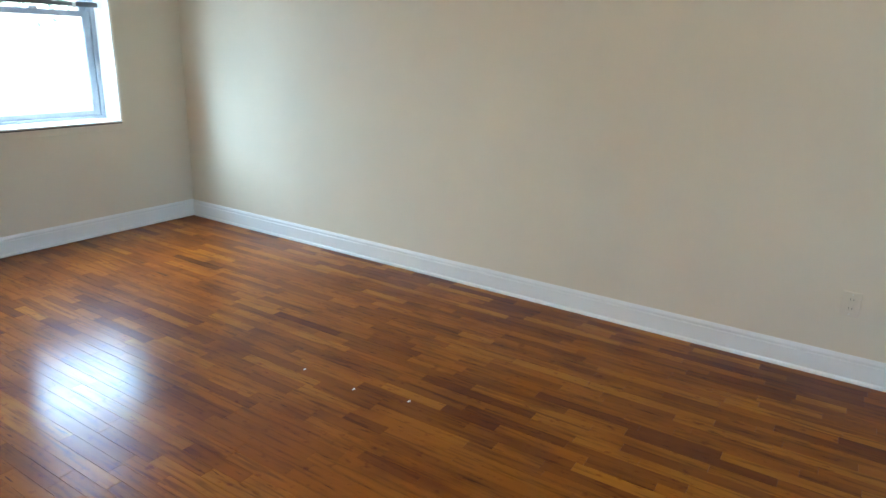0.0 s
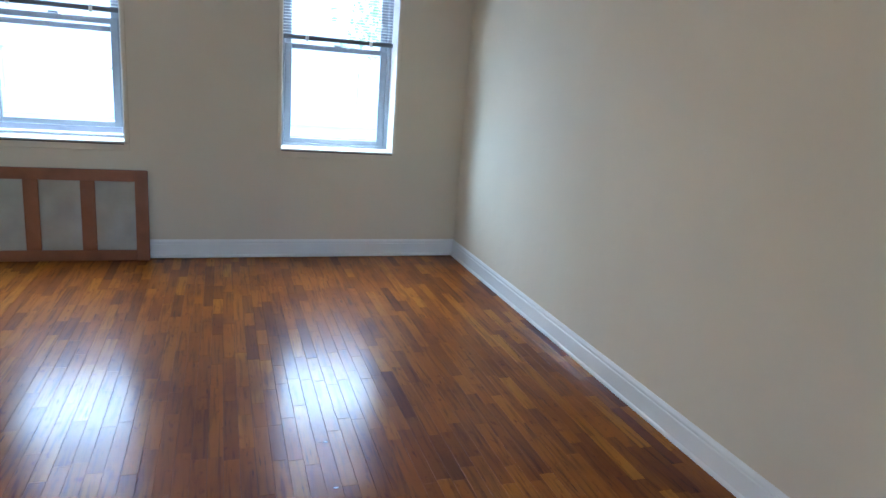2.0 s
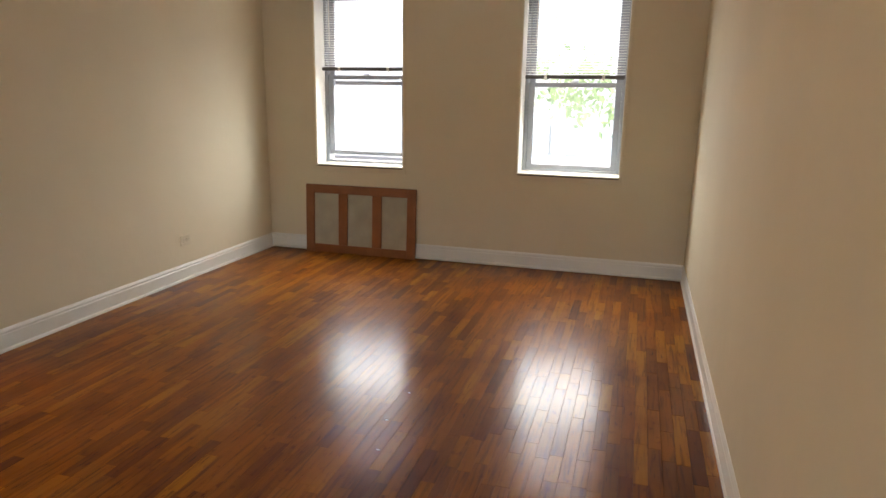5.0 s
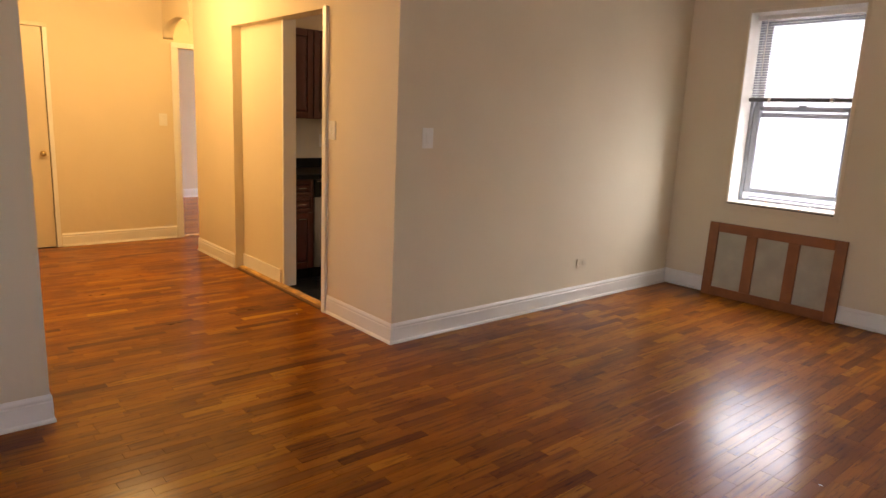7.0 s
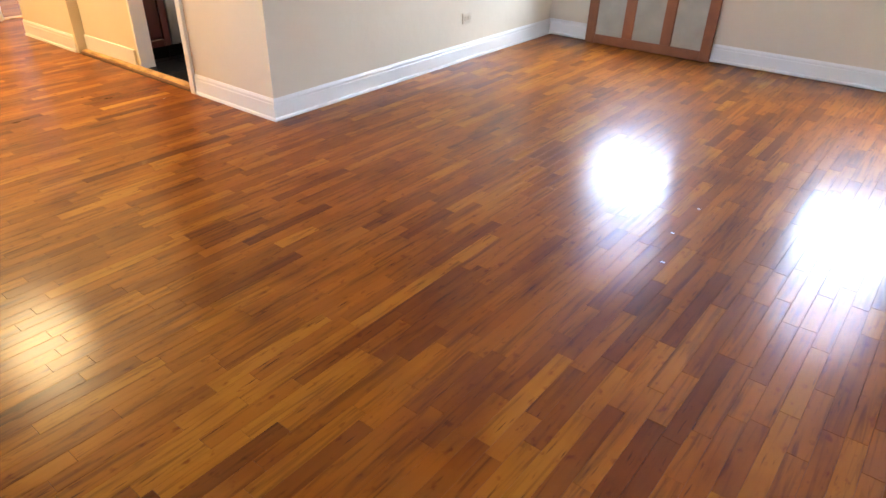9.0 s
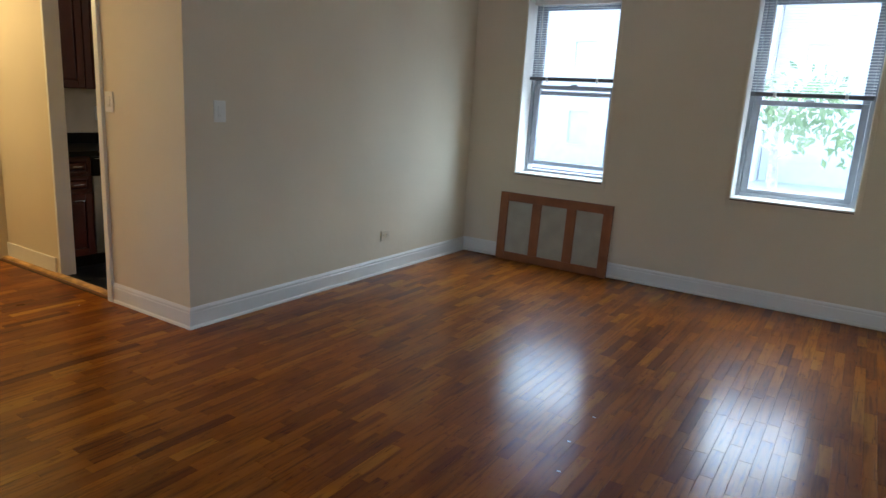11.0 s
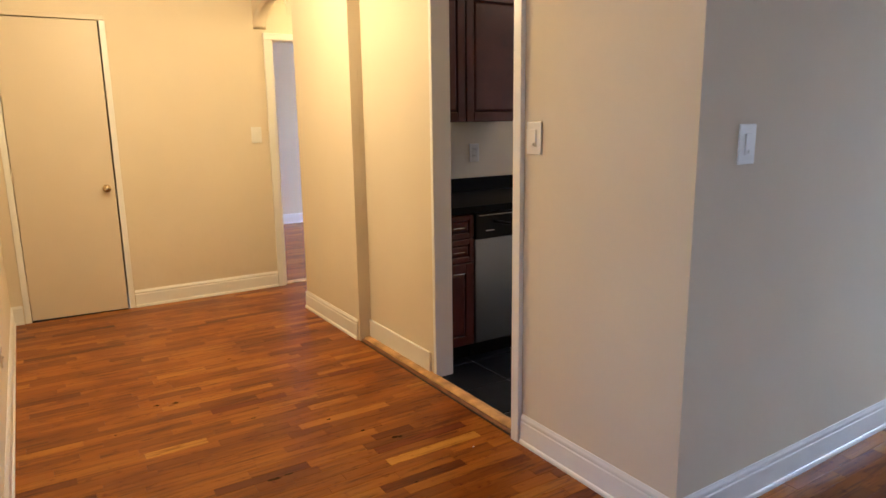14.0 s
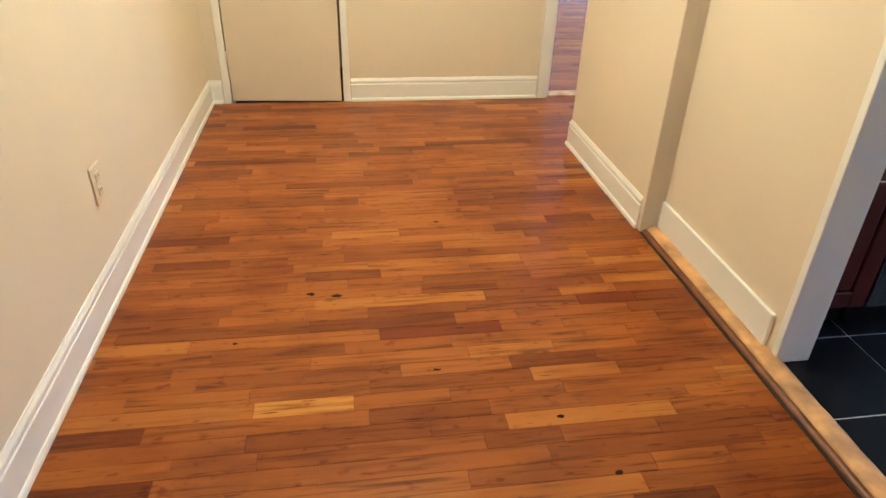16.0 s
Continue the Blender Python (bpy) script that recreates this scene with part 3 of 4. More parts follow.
def radiator_cover():
    """The loose wooden front of a radiator cover, leaning on the wall."""
    x0, x1, h, th = 0.411, 1.519, 0.648, 0.024
    top = thing("radiator_cover", ((x0 + x1) / 2, NORTH - 0.05, 0), "varnished wooden radiator cover front with three panels, leaning on wall", "radiator cover")
    lean = Matrix.Translation((0, NORTH - 0.062, 0)) @ Matrix.Rotation(radians(-2.6), 4, "X")
    stile, post = 0.085, 0.091
    inner = (x1 - x0 - 2 * stile - 2 * post) / 3

    def set_down(bm):
        bmesh.ops.transform(bm, matrix=lean, verts=bm.verts)
        return bm

    part("top_rail", set_down(block(x0 + stile, x1 - stile, 0, th, h - 0.08, h, bevel=0.003)), OAKISH, top)
    part("bottom_rail", set_down(block(x0 + stile, x1 - stile, 0, th, 0.002, 0.078, bevel=0.003)), OAKISH, top)
    part("stile", set_down(block(x0, x0 + stile, -0.001, th, 0.0, h, bevel=0.003)), MAPLE, top)
    part("stile", set_down(block(x1 - stile, x1, -0.001, th, 0.0, h, bevel=0.003)), MAPLE, top)
    for k in range(3):
        a = x0 + stile + k * (inner + post)
        part("panel", set_down(crinkled(a - 0.008, a + inner + 0.008, 0.07, h - 0.072, 40 + k)), MESH, top, "pale crinkled shiny infill sheet")
        if k < 2:
            part("mullion", set_down(block(a + inner, a + inner + post, 0.0005, th, 0.078, h - 0.08, bevel=0.003)), MAPLE, top)


OAKISH = surface("varnished_rail_wood", (0.26, 0.088, 0.028), 0.42, vary=0.16, scale=8, bump=0.15, fine=1.0, stretch=(12, 60, 60))
radiator_cover()


def wall_plate(name, place, normal, label, category, kind_of, wide=0.086, tall=0.128, mat=None, lying=False):
    """A switch or socket plate; normal: '+x', '-x', '+y' or '-y'."""
    top = thing(name, place, label, category)
    turn = {"-y": 0, "+x": 90, "+y": 180, "-x": -90}[normal]
    m = Matrix.Translation(place) @ Matrix.Rotation(radians(turn), 4, "Z")
    if lying:
        m = m @ Matrix.Rotation(radians(90), 4, "Y")

    def put(bm):
        bmesh.ops.transform(bm, matrix=m, verts=bm.verts)
        return bm

    part("plate", put(block(-wide / 2, wide / 2, -0.0075, -0.0005, -tall / 2, tall / 2, bevel=0.0035, segments=2)), mat or PLASTIC, top)
    if kind_of == "switch":
        part("rocker", put(block(-0.017, 0.017, -0.0125, -0.007, -0.034, 0.034, bevel=0.002)), PLASTIC, top)
        part("slider", put(block(-0.006, 0.008, -0.0175, -0.0122, -0.028, -0.018, bevel=0.0015)), PLASTIC, top)
    else:
        for z in (-0.022, 0.022):
            part("receptacle", put(block(-0.017, 0.017, -0.0105, -0.007, z - 0.015, z + 0.015, bevel=0.003)), mat or PLASTIC, top)
            for dx, hh in ((-0.0065, 0.0045), (0.0065, 0.0035)):
                part("slot", put(block(dx - 0.001, dx + 0.001, -0.0112, -0.0104, z - hh + 0.003, z + hh + 0.003)), DARK, top)
    for z in (-0.048, 0.048):
        s = lathe([(0.003, -0.0085), (0.0026, -0.007)], 10, "y")
        bmesh.ops.transform(s, matrix=m @ Matrix.Translation((0, 0, z)), verts=s.verts)
        part("screw", s, PLASTIC, top)
    return top


wall_plate("light_switch", (0.0, 0.240, 1.314), "+x", "white plastic dimmer switch on the cream wall", "switch", "switch")
wall_plate("light_switch", (-0.746, 0.0, 1.327), "-y", "white plastic dimmer switch beside the kitchen doorway", "switch", "switch")
wall_plate("light_switch", (HALL_W, -0.068, 1.296), "+x", "white light switch beside the bedroom passage", "switch", "switch")
wall_plate("power_outlet", (0.0, 1.905, 0.325), "+x", "pale painted-over power outlet lying sideways low on the wall", "outlet", "socket", 0.08, 0.12, DOOR, True)
wall_plate("power_outlet", (EAST, -1.592, 0.385), "-x", "cream painted power outlet low on a bare wall", "outlet", "socket", 0.08, 0.12, DOOR)
wall_plate("power_outlet", (-2.26, HALL_S, 0.372), "+y", "cream painted power outlet low on the hall wall", "outlet", "socket", 0.08, 0.12, DOOR)
wall_plate("power_outlet", (-2.36, 0.845, 1.18), "+x", "white outlet on the wall over the kitchen counter", "outlet", "socket", 0.08, 0.12)


def paint_fleck(x, y, size, turn):
    """A dried chip of white paint lying on the floor."""
    bm = bmesh.new()
    ring = [(math.cos(a) * size * (1 + 0.35 * math.sin(3 * a + turn)), math.sin(a) * size * 0.7 * (1 + 0.3 * math.cos(2 * a)), 0) for a in [k * math.pi / 5 for k in range(10)]]
    f = bm.faces.new([bm.verts.new((x + p[0], y + p[1], 0.0001)) for p in ring])
    top = bmesh.ops.extrude_face_region(bm, geom=[f])["geom"]
    bmesh.ops.translate(bm, vec=(0, 0, 0.0018), verts=[v for v in top if isinstance(v, bmesh.types.BMVert)])
    bmesh.ops.recalc_face_normals(bm, faces=bm.faces)
    tagged(link("paint_fleck", bm, PLASTIC), "tiny white paint fleck lying on the floor", "debris", "paint flecks on the floor")


for fx, fy, fs, ft in ((2.395, 0.197, 0.008, 0.4), (2.456, -0.06, 0.009, 1.7), (2.40, 0.50, 0.007, 2.6), (-0.891, -0.2, 0.004, 0.9)):
    paint_fleck(fx, fy, fs, ft)

# ---- hall ----
def closet_door():
    y0, y1, th = CLOSET[0] + 0.004, CLOSET[1] - 0.012, 0.035
    top = thing("door_1", (HALL_W, y0, 0), "flat cream painted closet door standing very slightly open", "door", kind="structure")
    m = Matrix.Translation((HALL_W - 0.004, y0, 0)) @ Matrix.Rotation(radians(-3.4), 4, "Z")

    def put(bm):
        bmesh.ops.transform(bm, matrix=m, verts=bm.verts)
        return bm

    leaf = part("leaf", put(block(-th, 0, 0, y1 - y0, 0.012, 2.118, bevel=0.002)), DOOR, top)
    ky = y1 - y0 - 0.055
    rose = part("rose", put(lathe([(0.028, 0.0005), (0.028, 0.004), (0.022, 0.008)], 24, "x", (0, ky, 0.937))), BRASS, top, "round brass rose")
    part("knob", put(lathe([(0.010, 0.006), (0.010, 0.026), (0.020, 0.032), (0.027, 0.043), (0.026, 0.054), (0.018, 0.061), (0.006, 0.063)], 24, "x", (0, ky, 0.937))), BRASS, top, "worn brass knob")
    part("strike", put(block(-0.02, -0.012, y1 - y0 - 0.0005, y1 - y0 + 0.001, 0.90, 0.97)), BRASS, top)
    for z in (0.25, 1.05, 1.86):
        part("hinge", put(lathe([(0.0085, z - 0.05), (0.0085, z + 0.05)], 12, "z", (0.008, -0.004, 0))), DOOR, top, "hinge painted over in cream")


closet_door()


def ceiling_lamp(place, label):
    x, y, z = place
    top = thing("ceiling_lamp", (x, y, TOP), label, "lamp")
    part("canopy", lathe([(0.07, TOP - 0.03), (0.085, TOP - 0.01), (0.085, TOP - 0.001)], 28, "z", (x, y, 0)), BRASS, top)
    part("shade", lathe([(0.11, TOP - 0.055), (0.135, TOP - 0.045), (0.14, TOP - 0.035), (0.07, TOP - 0.031)], 32, "z", (x, y, 0)), SHADE, top, "lit opal glass shade")


ceiling_lamp(HALL_LAMP, "flush ceiling lamp with a lit opal glass shade")
ceiling_lamp(VESTIBULE_LAMP, "small lit ceiling lamp beyond the archway")
ceiling_lamp(KITCHEN_LAMP, "flush kitchen ceiling lamp with a lit opal shade")


# ---- kitchen ----
CF = -1.737  # cabinet fronts


def raised_door(x, y0, y1, z0, z1, parent, name="door"):
    """A raised-panel door facing +x, whose back is at x."""
    bm = bmesh.new()
    w = 0.055 if y1 - y0 > 0.16 and z1 - z0 > 0.16 else 0.03
    for s in ((x, x + 0.02, y0, y0 + w, z0, z1), (x, x + 0.02, y1 - w, y1, z0, z1), (x, x + 0.0195, y0 + w, y1 - w, z0, z0 + w), (x, x + 0.0195, y0 + w, y1 - w, z1 - w, z1)):
        box(bm, *s, bevel=0.003)
    door = part(name, bm, CHERRY, parent)
    bm = block(x + 0.003, x + 0.019, y0 + w + 0.004, y1 - w - 0.004, z0 + w + 0.004, z1 - w - 0.004)
    front = [e for e in bm.edges if all(v.co.x > x + 0.015 for v in e.verts)]
    bmesh.ops.bevel(bm, geom=front, offset=0.014, segments=3, affect="EDGES", profile=0.4)
    part("raised_panel", bm, CHERRY, door)
    return door


def pull(x, y, z, length, parent, upright=False):
    h = length / 2
    a, b = ((x, y, z - h), (x, y, z + h)) if upright else ((x, y - h, z), (x, y + h, z))
    out = Vector((0.026, 0, 0))
    pts = [Vector(a), Vector(a) + out * 0.8, Vector(a).lerp(Vector(b), 0.12) + out, Vector(a).lerp(Vector(b), 0.88) + out, Vector(b) + out * 0.8, Vector(b)]
    return part("handle", tube(pts, 0.0035, 8), CHROME, parent, "chrome bar handle")


def base_cabinet(y0, y1, label, drawers):
    top = thing("base_cabinet", (CF - 0.3, (y0 + y1) / 2, 0), label, "cabinet")
    part("body", block(-2.358, CF - 0.021, y0, y1, 0.10, 0.883), CHERRY, top)
    part("toe_kick", block(-2.30, CF - 0.075, y0, y1, 0.0, 0.10), BLACK, top, "black recessed toe kick")
    if drawers:
        z = 0.106
        for h in (0.488, 0.131, 0.131):
            d = raised_door(CF - 0.02, y0 + 0.003, y1 - 0.003, z, z + h, top, "door" if h > 0.2 else "drawer_front")
            pull(CF, (y0 + y1) / 2, z + h - 0.05 if h > 0.2 else z + h / 2, 0.07, d)
            z += h + 0.008
    else:
        half = (y0 + y1) / 2
        for a, b in ((y0 + 0.003, half - 0.002), (half + 0.002, y1 - 0.003)):
            d = raised_door(CF - 0.02, a, b, 0.106, 0.725, top)
            pull(CF, a + 0.03 if a > half else b - 0.03, 0.62, 0.10, d, True)
        raised_door(CF - 0.02, y0 + 0.003, y1 - 0.003, 0.733, 0.878, top, "drawer_front")


base_cabinet(0.175, 0.407, "narrow dark cherry base cabinet with drawers under the counter", True)
base_cabinet(1.034, 1.82, "dark cherry sink cabinet beside the dishwasher", False)


def dishwasher():
    y0, y1 = 0.411, 1.030
    top = thing("dishwasher", (-2.0, 0.72, 0), "stainless steel dishwasher with a black control panel under the counter", "dishwasher")
    part("tub", block(-2.35, CF - 0.02, y0 + 0.004, y1 - 0.004, 0.10, 0.878), BLACK, top)
    part("door_panel", block(CF - 0.02, CF + 0.005, y0, y1, 0.106, 0.724, bevel=0.004, segments=2), STEEL, top, "brushed steel door panel")
    control = part("control_panel", block(CF - 0.02, CF + 0.010, y0, y1, 0.728, 0.876, bevel=0.006, segments=2), BLACK, top, "glossy black control panel")
    cy = (y0 + y1) / 2
    pts = [(CF + 0.012 + 0.020 * math.sin(math.pi * k / 12), cy - 0.19 + 0.38 * k / 12, 0.826 - 0.03 * math.sin(math.pi * k / 12)) for k in range(13)]
    part("handle", tube(pts, 0.009, 10), BLACK, control, "curved black handle")
    part("trim_strip", block(CF + 0.0095, CF + 0.0115, y0 + 0.02, y1 - 0.02, 0.861, 0.865), CHROME, control)
    part("badge", block(CF + 0.0095, CF + 0.0112, y0 + 0.07, y0 + 0.13, 0.77, 0.776), CHROME, control)
    part("kick_plate", block(-2.2, CF - 0.06, y0, y1, 0.003, 0.10), BLACK, top)


dishwasher()


def countertop():
    top = thing("countertop", (-2.03, 0.8, 0.885), "black stone countertop with a short upstand", "countertop")
    part("slab", wall_slab(), GRANITE, top)
    part("upstand", block(-2.358, -2.338, 0.14, 2.4, 0.9255, 1.015, bevel=0.002), GRANITE, top)


def wall_slab():
    """The worktop, with a hole for the sink: a wall's mesh laid flat."""
    bm = wall_mesh("x", 0.885, 0.925, 0.14, 2.4, -2.358, -1.70, [(1.08, 1.68, -2.20, -1.80)])
    for v in bm.verts:
        v.co = (v.co.z, v.co.y, v.co.x)
    bmesh.ops.recalc_face_normals(bm, faces=bm.faces)
    return bm


countertop()


def sink():
    x0, x1, y0, y1 = -2.20, -1.80, 1.08, 1.68
    top = thing("sink", (-2.0, 1.38, 0.72), "stainless steel sink set into the black counter", "sink")
    bm = bmesh.new()
    for s in ((x0 - 0.02, x0 + 0.014, y0 - 0.02, y1 + 0.02), (x1 - 0.014, x1 + 0.02, y0 - 0.02, y1 + 0.02), (x0 + 0.014, x1 - 0.014, y0 - 0.02, y0 + 0.014), (x0 + 0.014, x1 - 0.014, y1 - 0.014, y1 + 0.02)):
        box(bm, *s, 0.9255, 0.934, bevel=0.003)
    part("rim", bm, CHROME, top)
    bm = bmesh.new()
    for s in ((x0 + 0.002, x0 + 0.012, y0 + 0.002, y1 - 0.002, 0.72, 0.925), (x1 - 0.012, x1 - 0.002, y0 + 0.002, y1 - 0.002, 0.72, 0.925), (x0 + 0.012, x1 - 0.012, y0 + 0.002, y0 + 0.012, 0.72, 0.925), (x0 + 0.012, x1 - 0.012, y1 - 0.012, y1 - 0.002, 0.72, 0.925), (x0 + 0.012, x1 - 0.012, y0 + 0.012, y1 - 0.012, 0.72, 0.73)):
        box(bm, *s)
    part("basin", bm, STEEL, top)
    tap = thing("faucet", (-2.26, 1.36, 0.925), "chrome kitchen faucet behind the sink", "faucet")
    part("base", lathe([(0.032, 0.9255), (0.030, 0.955), (0.018, 0.975)], 20, "z", (-2.26, 1.36, 0)), CHROME, tap)
    arc = [(-2.26, 1.36, 0.965)] + [(-2.18 - 0.08 * math.cos(a), 1.36, 1.02 + 0.06 * math.sin(a)) for a in [math.pi * k / 10 for k in range(11)]] + [(-2.10, 1.36, 0.995)]
    part("spout", tube(arc, 0.011, 12), CHROME, tap)
    part("lever", tube([(-2.26, 1.28, 0.93), (-2.26, 1.28, 0.985), (-2.20, 1.26, 1.0)], 0.010, 10), CHROME, tap)


sink()


def upper_cabinet(y0, y1, label, doors):
    top = thing("wall_cabinet", (-2.2, (y0 + y1) / 2, 1.385), label, "cabinet")
    part("body", block(-2.358, -2.071, y0, y1, 1.385, 2.148), CHERRY, top)
    step = (y1 - y0) / doors
    for k in range(doors):
        raised_door(-2.07, y0 + k * step + 0.003, y0 + (k + 1) * step - 0.003, 1.388, 2.144, top)


upper_cabinet(0.14, 0.572, "dark cherry wall cabinet with a raised-panel door", 1)
upper_cabinet(0.575, 1.05, "dark cherry wall cabinet over the kitchen counter", 1)


# ---- outdoors ----
GROUND = -1.0
setting("ground", block(-600, 600, -600, 900, GROUND - 0.5, GROUND), STREET, "pale sunlit concrete paving outside", "ground")
setting("road", block(-300, 300, 16.5, 23.0, GROUND, GROUND + 0.004), ASPHALT, "grey asphalt street beyond the pavement", "road")


def house(x0, x1, y, storeys, label):
    h = GROUND + storeys * 3.1
    top = thing("house", ((x0 + x1) / 2, y + 4, GROUND), label, "house")
    holes = []
    n = int((x1 - x0) / 2.6)
    for s in range(storeys):
        for k in range(n):
            cx = x0 + (k + 0.5) * (x1 - x0) / n
            holes.append((cx - 0.5, cx + 0.5, GROUND + s * 3.1 + 0.9, GROUND + s * 3.1 + 2.4))
    part("wall", wall_mesh("y", y, y + 0.35, x0, x1, GROUND, h, holes), BRICKS, top)
    part("body", block(x0 + 0.01, x1 - 0.01, y + 0.8, y + 9, GROUND, h - 0.05), BRICKS, top)
    part("roof", block(x0 - 0.3, x1 + 0.3, y - 0.3, y + 9.3, h, h + 0.3, bevel=0.05), ROOFING, top)
    for a, b, c, d in holes:
        w = part("window", block(a, b, y + 0.18, y + 0.24, c, d, bevel=0.01), TRIM, top)
        part("sill", block(a - 0.08, b + 0.08, y - 0.06, y + 0.1, c - 0.1, c - 0.002), TRIM, w)
        part("pane", block(a + 0.06, b - 0.06, y + 0.165, y + 0.178, c + 0.06, d - 0.06), FARGLASS, w)


house(-13, -0.52, 27, 3, "pale brick apartment house across the street")
house(-0.5, 12, 28, 3, "sunlit pale brick house across the street")


def tree(x, y, h, label, seed):
    rng = random.Random(seed)
    top = thing("tree", (x, y, GROUND), label, "tree", group="street trees")
    bm = bmesh.new()
    limbs = [[(x, y, GROUND), (x + 0.04, y, GROUND + h * 0.25), (x - 0.05, y + 0.05, GROUND + h * 0.5), (x, y, GROUND + h * 0.9)]]
    ends = []
    for k in range(11):
        a, z = 2.4 * k + rng.random(), GROUND + h * (0.44 + 0.03 * k)
        r = h * (0.34 - 0.015 * k)
        tip = (x + r * math.cos(a), y + r * math.sin(a), z + h * 0.12)
        limbs.append([(x, y, z), (x + 0.5 * r * math.cos(a), y + 0.5 * r * math.sin(a), z + h * 0.08), tip])
        ends.append((tip, r))
    for k, l in enumerate(limbs):
        rings = []
        for j, p in enumerate(l):
            rad = (0.17 if k == 0 else 0.06) * (1 - 0.75 * j / (len(l) - 1))
            rings.append([bm.verts.new((p[0] + rad * math.cos(q), p[1] + rad * math.sin(q), p[2])) for q in [math.pi * i / 4 for i in range(8)]])
        for a, b in zip(rings, rings[1:]):
            for i in range(8):
                bm.faces.new((a[i], a[(i + 1) % 8], b[(i + 1) % 8], b[i]))
    part("trunk", bm, BARK, top)
    verts, faces = [], []
    for _ in range(650):
        tip, r = rng.choice(ends)
        c = Vector(tip) + Vector((rng.gauss(0, 0.33), rng.gauss(0, 0.33), rng.gauss(0, 0.28))) * h * 0.2
        q = Euler((rng.uniform(0, 6.3), rng.uniform(0, 6.3), rng.uniform(0, 6.3)))
        s = rng.uniform(0.07, 0.14)
        b = len(verts)
        for dx, dy, dz in ((-s, 0, 0), (0, -0.5 * s, 0.15 * s), (s, 0, 0), (0, 0.5 * s, 0.15 * s)):
            v = Vector((dx, dy, dz))
            v.rotate(q)
            verts.append(c + v)
        faces.append((b, b + 1, b + 2, b + 3))
    me = bpy.data.meshes.new("crown")
    me.from_pydata([tuple(v) for v in verts], [], faces)
    me.materials.append(LEAF)
    crown = new("crown", me)
    crown.parent = top
    crown.matrix_parent_inverse = Matrix.Translation(-top.location)
    tagged(crown, kind="stuff")


tree(1.5, 14.2, 3.7, "leafy green street tree outside the window", 3)
tree(7.0, 14.5, 5.6, "leafy green street tree on the pavement", 8)


# ---- floors, piece by piece ----
def tiles():
    base = setting("floor_kitchen", block(-2.36, -0.16, 0.0945, NORTH, -0.06, -0.0035), GROUT, "black square floor tiles with thin grey grout", "floor")
    s, gap = 0.326, 0.006
    me = bpy.data.meshes.new("tile")
    bm = block(gap / 2, s - gap / 2, gap / 2, s - gap / 2, -0.01, 0.0, bevel=0.0012)
    bm.to_mesh(me)
    bm.free()
    me.materials.append(TILE)
    x = -1.731 - 2 * s
    while x < -0.17:
        y = 0.389 - s
        while y < NORTH:
            if y < 0.0945 or x + s > -0.16 or x < -2.36 or y + s > NORTH:
                b = block(max(x, -2.36) + gap / 2, min(x + s, -0.16) - gap / 2, max(y, 0.0945) + gap / 2, min(y + s, NORTH) - gap / 2, -0.01, 0.0, bevel=0.0012)
                ob = link("tile", b, TILE)
            else:
                ob = new("tile", me)
                ob.location = (x, y, 0)
            ob.parent = base
            y += s
        x += s


tiles()


def strip_piece(verts, faces, x, y, w, l, rng):
    """One floor strip with eased upper edges, lying a hair out of level."""
    g, c = 0.0003, 0.0005
    ax, ay = rng.gauss(0, 0.0008), rng.gauss(0, 0.0004)
    b = len(verts)
    for inset, z in ((g, -0.012), (g, -c), (g + c, 0.0)):
        for px, py in ((inset, inset), (w - inset, inset), (w - inset, l - inset), (inset, l - inset)):
            verts.append((x + px, y + py, z + (px - w / 2) * ax + (py - l / 2) * ay - 0.0006))
    faces.append((b + 8, b + 9, b + 10, b + 11))
    for r in (0, 4):
        for k in range(4):
            faces.append((b + r + k, b + r + (k + 1) % 4, b + r + 4 + (k + 1) % 4, b + r + 4 + k))


LENGTHS = (0.20, 0.26, 0.32, 0.38, 0.46, 0.56)
WIDE = 0.0572


def strip_floor(name, label, x0, x1, span, single, seed):
    """span(x): where a strip starts and ends along y. single(x, y): whether a piece there is an object of its own."""
    rng = random.Random(seed)
    low = min(span(x0 + 0.03)[0], span(x1 - 0.03)[0])
    bm = bmesh.new()
    k = 0
    xs = []
    while x0 + k * WIDE < x1 - 0.004:
        a = x0 + k * WIDE
        xs.append((a, min(WIDE, x1 - a), span(a + WIDE / 2)))
        k += 1
    runs = []
    for a, w, s in xs:
        if runs and runs[-1][2] == s:
            runs[-1][1] = a + w
        else:
            runs.append([a, a + w, s])
    for a, b, (y0, y1) in runs:
        box(bm, a, b, y0, y1, -0.06, -0.006)
    base = setting(name, bm, DARK, label, "floor")
    shared = {}
    for l in LENGTHS:
        for v in range(4):
            vs, fs = [], []
            strip_piece(vs, fs, 0, 0, WIDE, l, rng)
            me = bpy.data.meshes.new("floor_strip")
            me.from_pydata(vs, [], fs)
            me.materials.append(FLOOR_ONE)
            shared[l, v] = me
    verts, faces = [], []
    for a, w, (y0, y1) in xs:
        y = y0 - rng.uniform(0, 0.3)
        while y < y1:
            l = rng.choice(LENGTHS)
            ya, yb = max(y, y0), min(y + l, y1)
            if yb - ya > 0.01:
                if single(a, ya) and yb - ya > l - 1e-6 and w > WIDE - 1e-6:
                    ob = new("floor_strip", shared[l, rng.randrange(4)])
                    ob.location = (a, ya, 0)
                    ob.parent = base
                else:
                    strip_piece(verts, faces, a, ya, w, yb - ya, rng)
            y += l
    me = bpy.data.meshes.new("floor_strips")
    me.from_pydata(verts, [], faces)
    me.materials.append(FLOOR_REST)
    rest = new("floor_strips", me)
    rest.parent = base
    tagged(rest, "glossy red-brown hardwood strips laid tight together", kind="stuff")


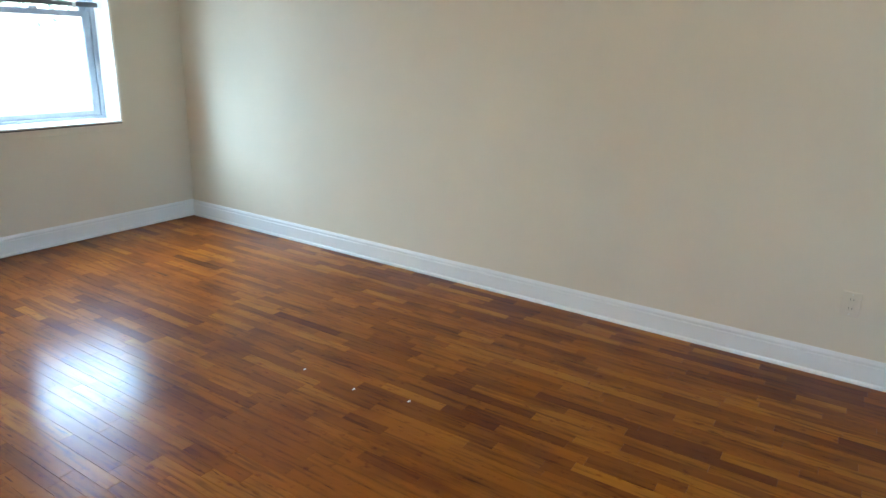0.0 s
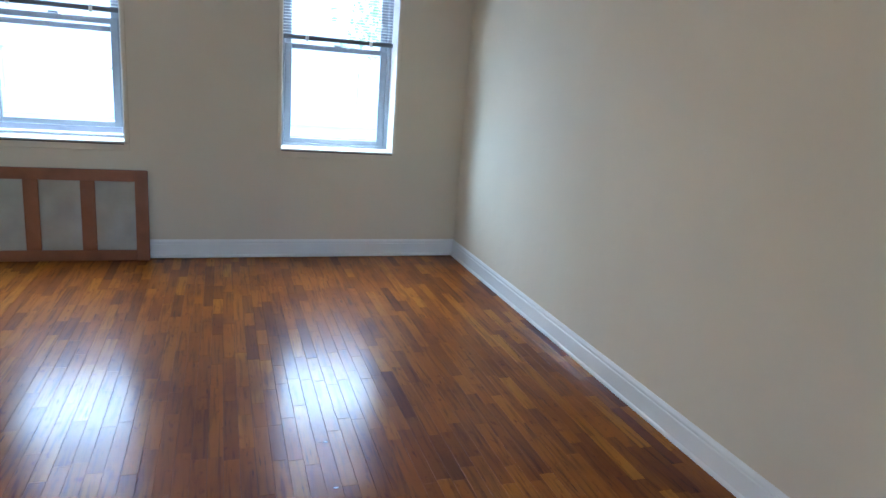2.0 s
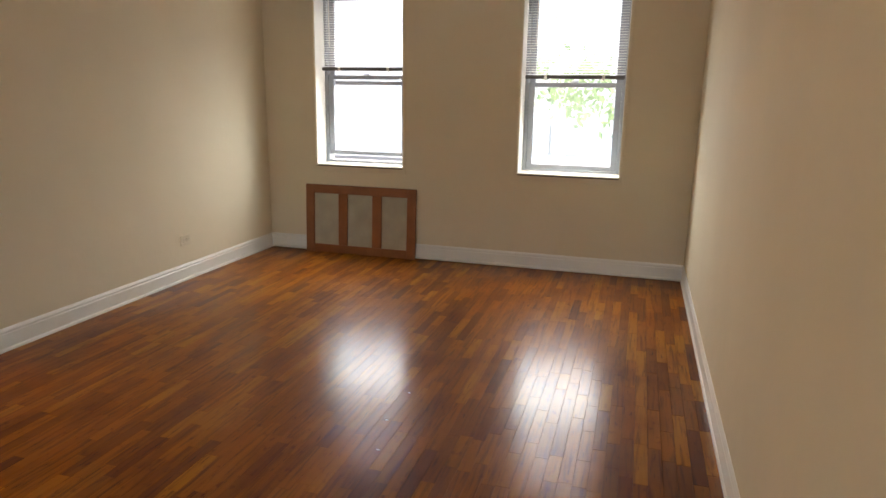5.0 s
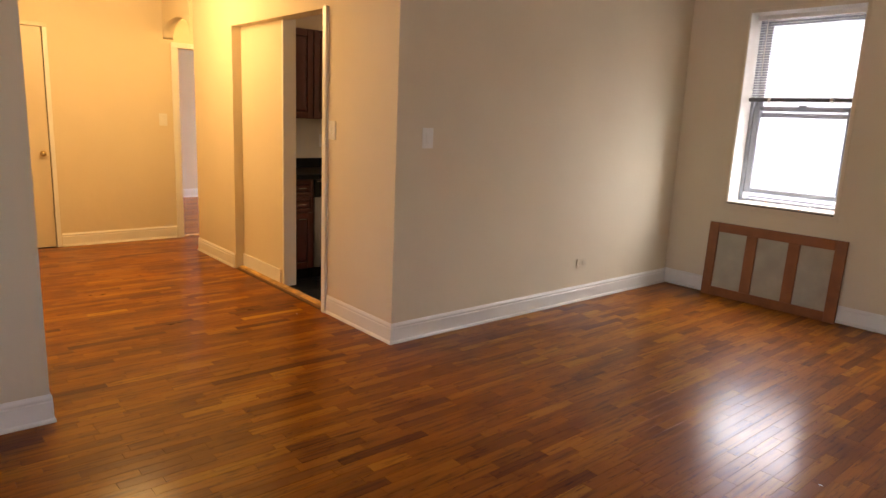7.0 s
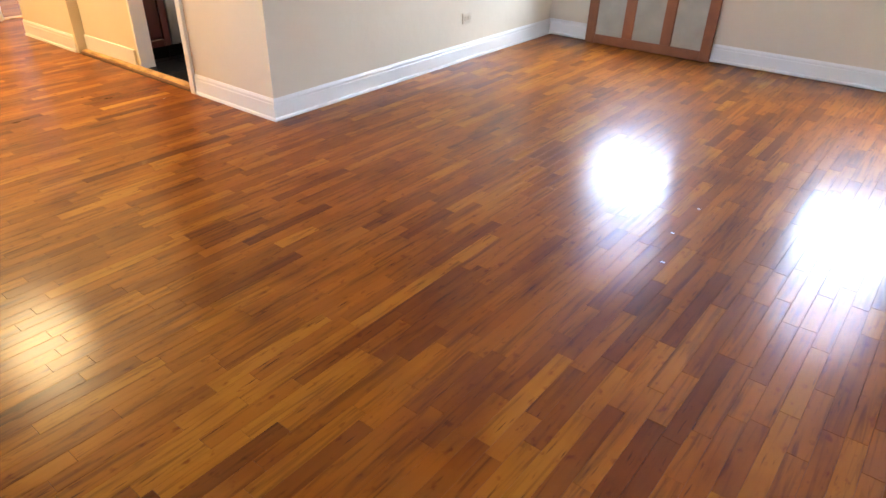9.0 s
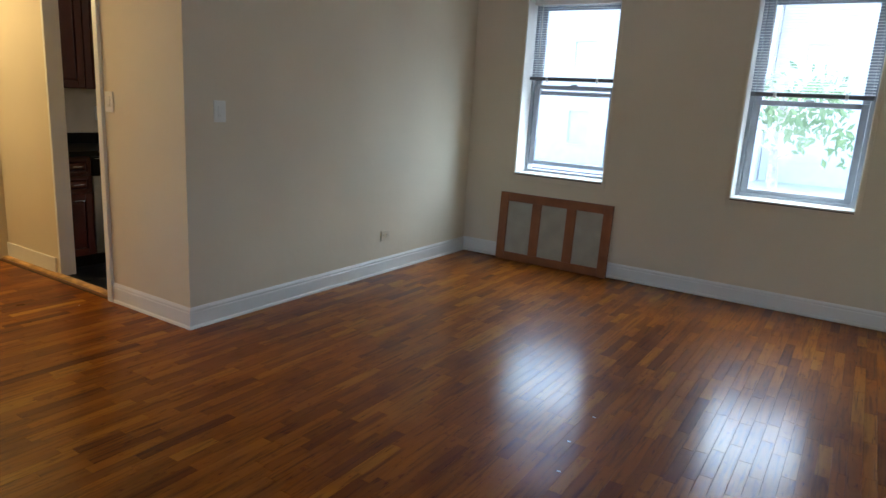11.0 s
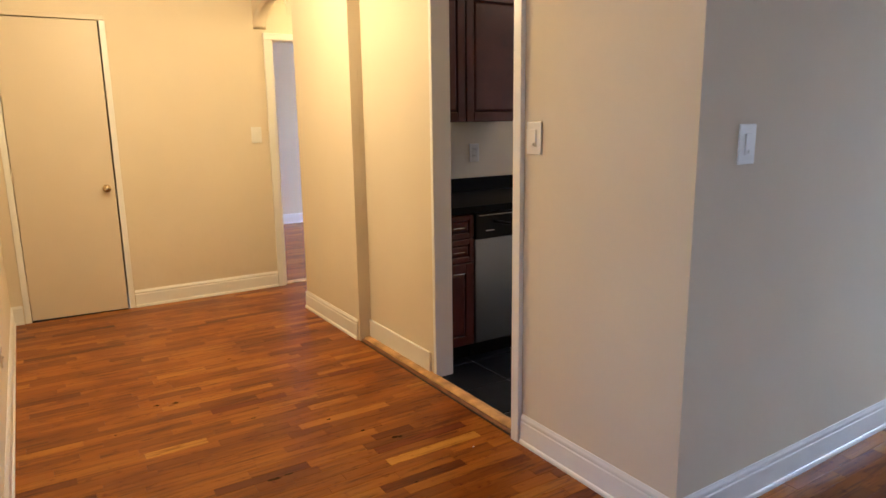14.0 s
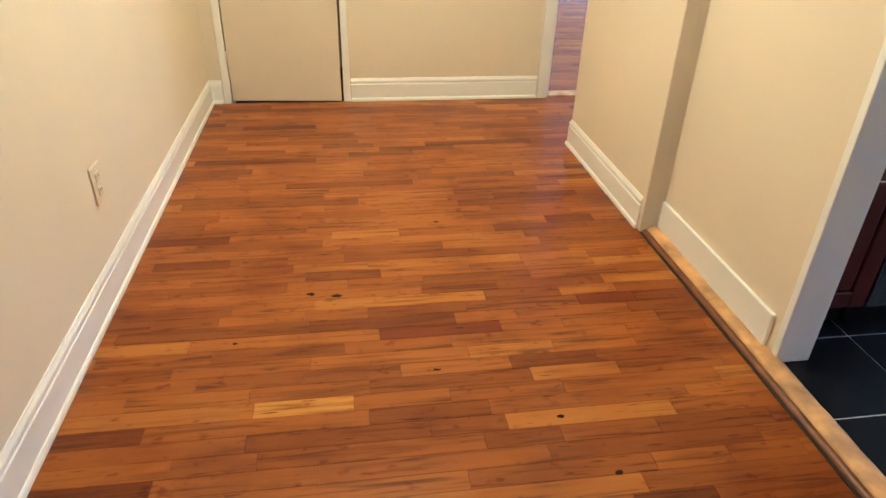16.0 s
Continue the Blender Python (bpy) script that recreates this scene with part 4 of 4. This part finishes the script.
def main_span(x):
    if x < -3.372:
        return (HALL_S, 1.75)
    if x < 0:
        return (HALL_S, 0.0)
    return (SOUTH, NORTH)


strip_floor("floor", "glossy red-brown hardwood strip floor with short boards", HALL_W, EAST, main_span,
            lambda x, y: -2.45 < x < -0.3 or (1.55 < x < 2.75 and -1.55 < y < -0.75), 5)
strip_floor("floor_bedroom", "hardwood strip floor of the bedroom beyond", -7.5, HALL_W - 0.0, lambda x: (-2.0, NORTH) if x < HALL_W - 0.12 else (BED_DOOR[0], BED_DOOR[1]), lambda x, y: False, 9)

# boards near the kitchen that stand out from the rest
for bx, by, wood in ((-1.27, -0.33, RED_BOARD), (-1.27, -0.48, RED_BOARD), (-0.96, -0.22, PALE_BOARD), (-1.10, -0.12, RED_BOARD), (-1.9, -0.7, RED_BOARD),
                     (-1.6, -1.35, PALE_BOARD), (-2.0, -0.25, RED_BOARD)):
    for strip in bpy.data.objects["floor"].children:
        if strip.name.startswith("floor_strip") and len(strip.data.polygons) < 20:
            if 0 < bx - strip.location.x < WIDE and 0 < by - strip.location.y < strip.data.vertices[6].co.y:
                strip.material_slots[0].link = "OBJECT"
                strip.material_slots[0].material = wood


# dark knots and filled cracks in single boards of the hall floor
def knot(x, y, wide, long, seed):
    rng = random.Random(seed)
    bm = bmesh.new()
    c = bm.verts.new((x, y, 0.0004))
    ring = []
    for k in range(12):
        a = 2 * math.pi * k / 12
        q = 1 + rng.uniform(-0.3, 0.3)
        ring.append(bm.verts.new((x + wide * q * math.cos(a), y + long * q * math.sin(a), -0.0004)))
    for k in range(12):
        bm.faces.new((c, ring[k], ring[(k + 1) % 12]))
    ob = link("knot", bm, KNOT)
    ob.parent = bpy.data.objects["floor"]


for kx, ky, kw, kl in ((-2.138, -1.284, 0.010, 0.014), (-2.12, -1.20, 0.008, 0.02), (-1.125, -1.012, 0.010, 0.028), (-1.13, -0.95, 0.006, 0.018), (-1.167, -0.442, 0.010, 0.014), (-1.5, -0.62, 0.006, 0.01), (-1.72, -0.92, 0.005, 0.012),
                       (-1.305, -0.536, 0.008, 0.012), (-1.157, -0.421, 0.009, 0.013), (-0.79, -0.55, 0.006, 0.009), (-1.9, -1.5, 0.005, 0.008), (-2.6, -0.8, 0.006, 0.01)):
    knot(kx, ky, kw, kl, round(kx * 1000))
